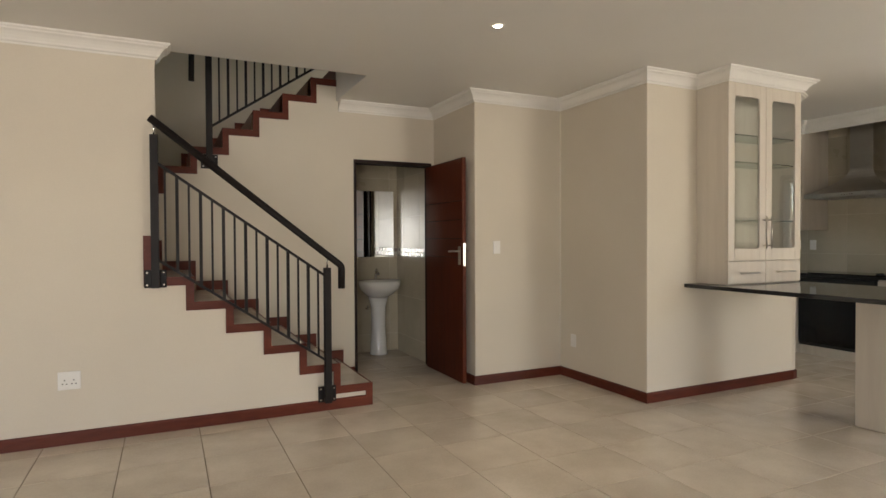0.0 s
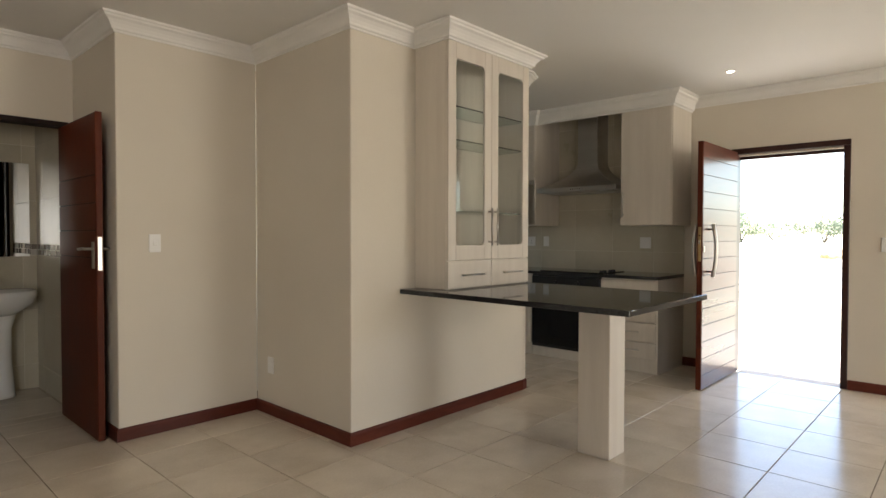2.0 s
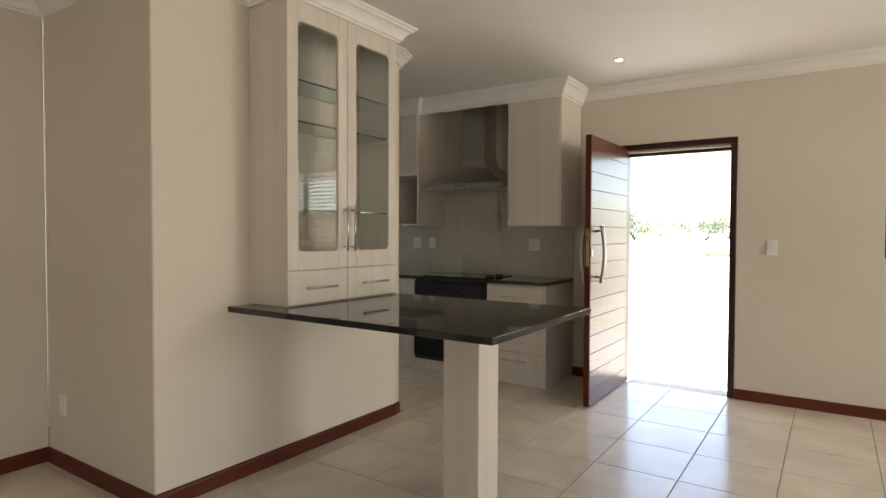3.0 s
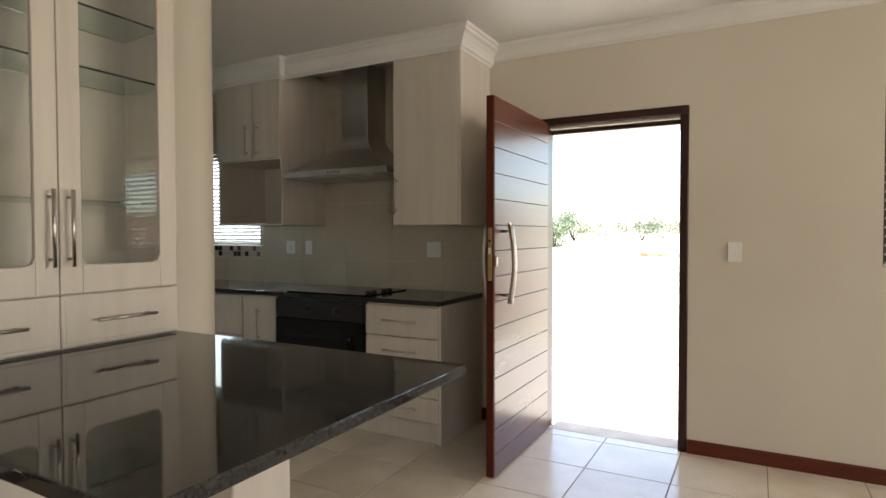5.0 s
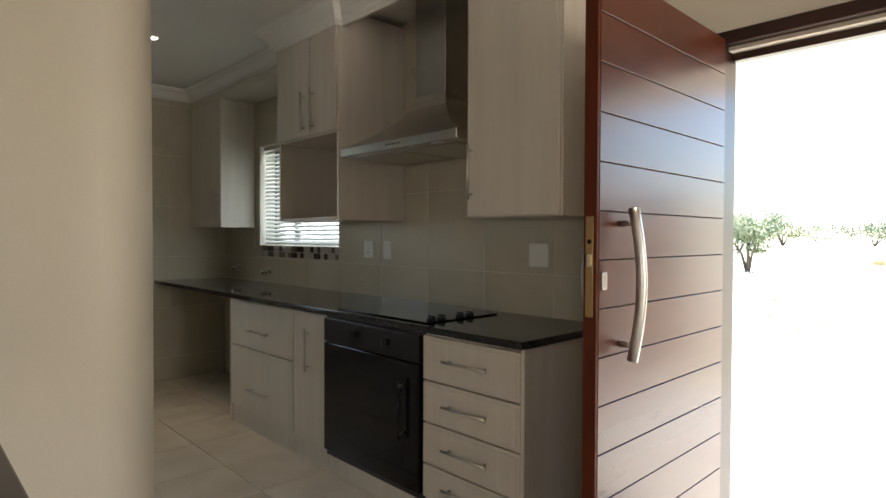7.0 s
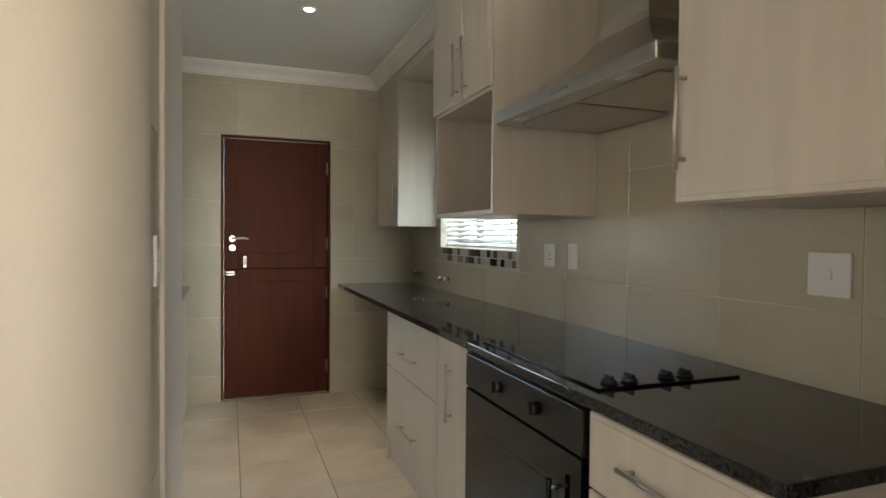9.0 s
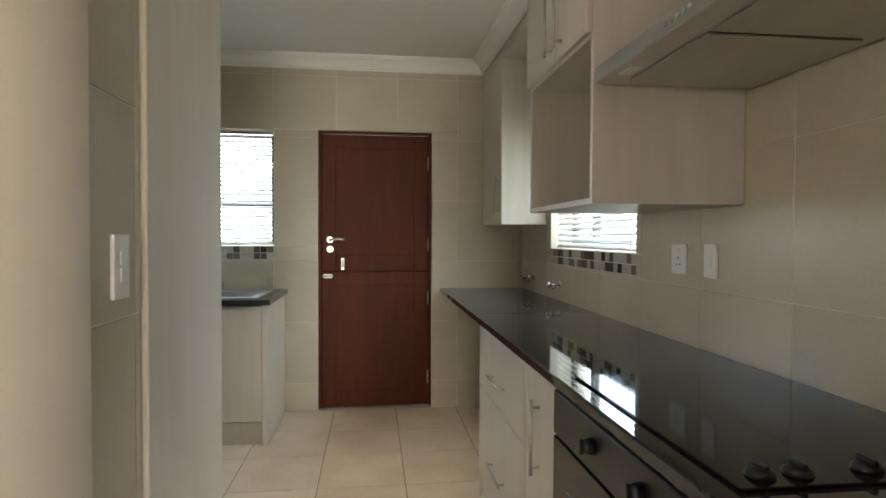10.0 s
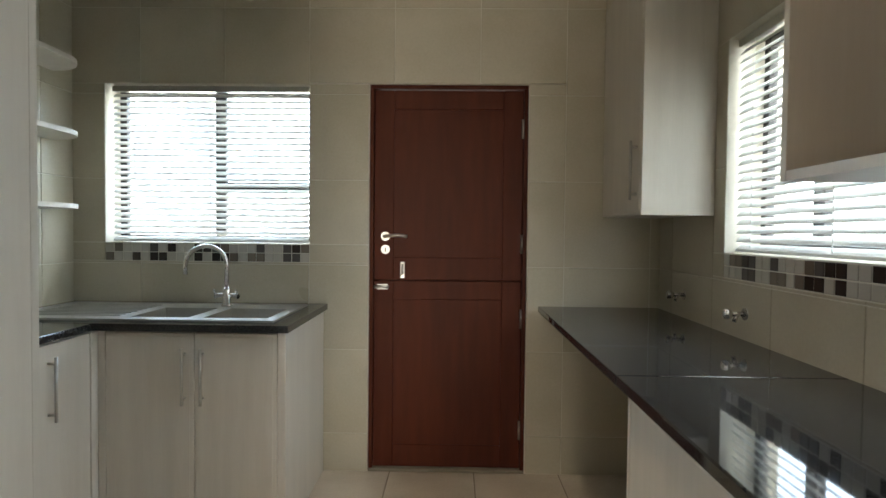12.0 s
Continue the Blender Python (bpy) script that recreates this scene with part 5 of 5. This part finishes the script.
# floor tiles: the walked rooms piece by piece, the far corner of the room joined
floor_at = face_pose("z", -0.005)
rest = bmesh.new()
SOLIDS = [(3.84, STUB_X, STUB_Y, STUB_Y + 0.18), (3.84, 4.33, STUB_Y, NORTH), (5.45, STUB_X + 0.03, 3.66, 4.112)]
SOLIDS += [(wx(a), wx(b), wy(c), wy(d)) for a, b, c, d in (
    (2.88, 3.10, 4.64, 6.8), (3.1, 3.84, 4.64, 7.2), (-3.2, 1.83, STAIR_Y, 4.59), (-3.2, 1.82, 4.59, WC_Y), (-3.2, 2.01, WC_Y, WC_Y + 0.13),
    (-3.2, 1.742, WC_Y + 0.13, 7.2), (1.742, 2.88, 6.59, 7.2), (2.849, 2.88, WC_Y, WC_Y + 0.13))]
for r in grid(-3.0, EAST + 0.03, -3.2, NORTH, 6.035, 6.94, 0.4485, 0.4485):
    cells = [r]
    for h in SOLIDS:
        cells = minus(cells, h)
    for c in cells:
        if c[2] > 0.7 and c[0] > -1.2:
            lay(floor, c, floor_at, 0.005, "floor_tile", FLOOR_TILE, 0.005)
        else:
            box(rest, (c[0] + 0.0025, c[2] + 0.0025, -0.005), (c[1] - 0.0025, c[3] - 0.0025, 0.0))
tagged(part("floor_tiles_behind", rest, FLOOR_TILE, floor), kind="stuff")

# ---- outside: pavers, bushes, far trees ----
pave = solid("pavement", B((EAST + 0.241, -1.4, -0.138), (10.4, 5.4, -0.07)), GROUT, "pale concrete brick paving outside the door", "pavement", "structure")
paver_at = face_pose("z", -0.0705)
row = 0
x = EAST + 0.25
while x < 10.3:
    y = -1.38 + (0.11 if row % 2 else 0.0)
    while y < 5.3:
        if 0.6 < y < 4.6:
            lay(pave, (x, x + 0.105, y, y + 0.21), paver_at, 0.025, "paver", PAVER, 0.006)
        y += 0.21
    x += 0.105
    row += 1
solid("threshold", B((EAST + 0.041, DOOR_Y0 + 0.052, -0.12), (EAST + 0.24, DOOR_Y1 - 0.052, -0.004), 0.004), PAVER, "pale concrete door sill", "threshold", "structure")
bush("bush", 31.8, 10.4, 2.6, 2.6, 2600, "green leafy bush on the dry veld")
bush("bush", 70.0, 24.0, 3.2, 5.5, 2200, "far green bush on the dry veld")
random.seed(21)
for k in range(26):
    d = random.uniform(120, 190)
    a = radians(-12 + k * 2.7 + random.uniform(-1.2, 1.2))
    bush("tree", EAST + d * math.cos(a), 2 + d * math.sin(a), random.uniform(3.5, 6.5), random.uniform(9, 18), 1300, "far dark green tree on the horizon")
mound = bmesh.new()
bmesh.ops.create_icosphere(mound, subdivisions=3, radius=1.0)
for v in mound.verts:
    n = noise.noise(v.co * 2.3) * 0.25
    v.co = Vector((44.0 + v.co.x * (1.0 + n), 7.2 + v.co.y * (1.0 + n), -0.16 + max(v.co.z, -0.05) * (0.5 + n)))
solid("soil_mound", mound, ORANGE, "low heap of orange clay soil on the veld", "soil heap")
tuft_bm = bmesh.new()
random.seed(5)
for k in range(500):
    x, y = random.uniform(14, 60), random.uniform(2, 30)
    for j in range(3):
        h, a = random.uniform(0.05, 0.16), random.uniform(0, 6.28)
        p = Vector((x + random.uniform(-0.2, 0.2), y + random.uniform(-0.2, 0.2), -0.14))
        s = Vector((math.cos(a), math.sin(a), 0)) * 0.03
        tip = p + Vector((random.uniform(-0.15, 0.15), random.uniform(-0.15, 0.15), h))
        tuft_bm.faces.new([tuft_bm.verts.new(q) for q in (p - s, p + s, tip)])
solid("grass_tufts", tuft_bm, mottled("dry_grass", (0.38, 0.36, 0.2), (0.55, 0.52, 0.33), 0.4, 5, 0.9, 0.03, 0.0), "sparse dry grass tufts on sand", "grass", "stuff")
bw = thing("boundary_wall", (12.0, -3.0, -0.14), "low red brick garden wall outside the window", "wall")
part("wall_body", B((11.9, -8.0, -0.14), (12.12, 0.2, 1.75)), TERRACOTTA, bw)
part("coping", B((11.86, -8.0, 1.752), (12.16, 0.24, 1.82), 0.01), PAVER, bw)
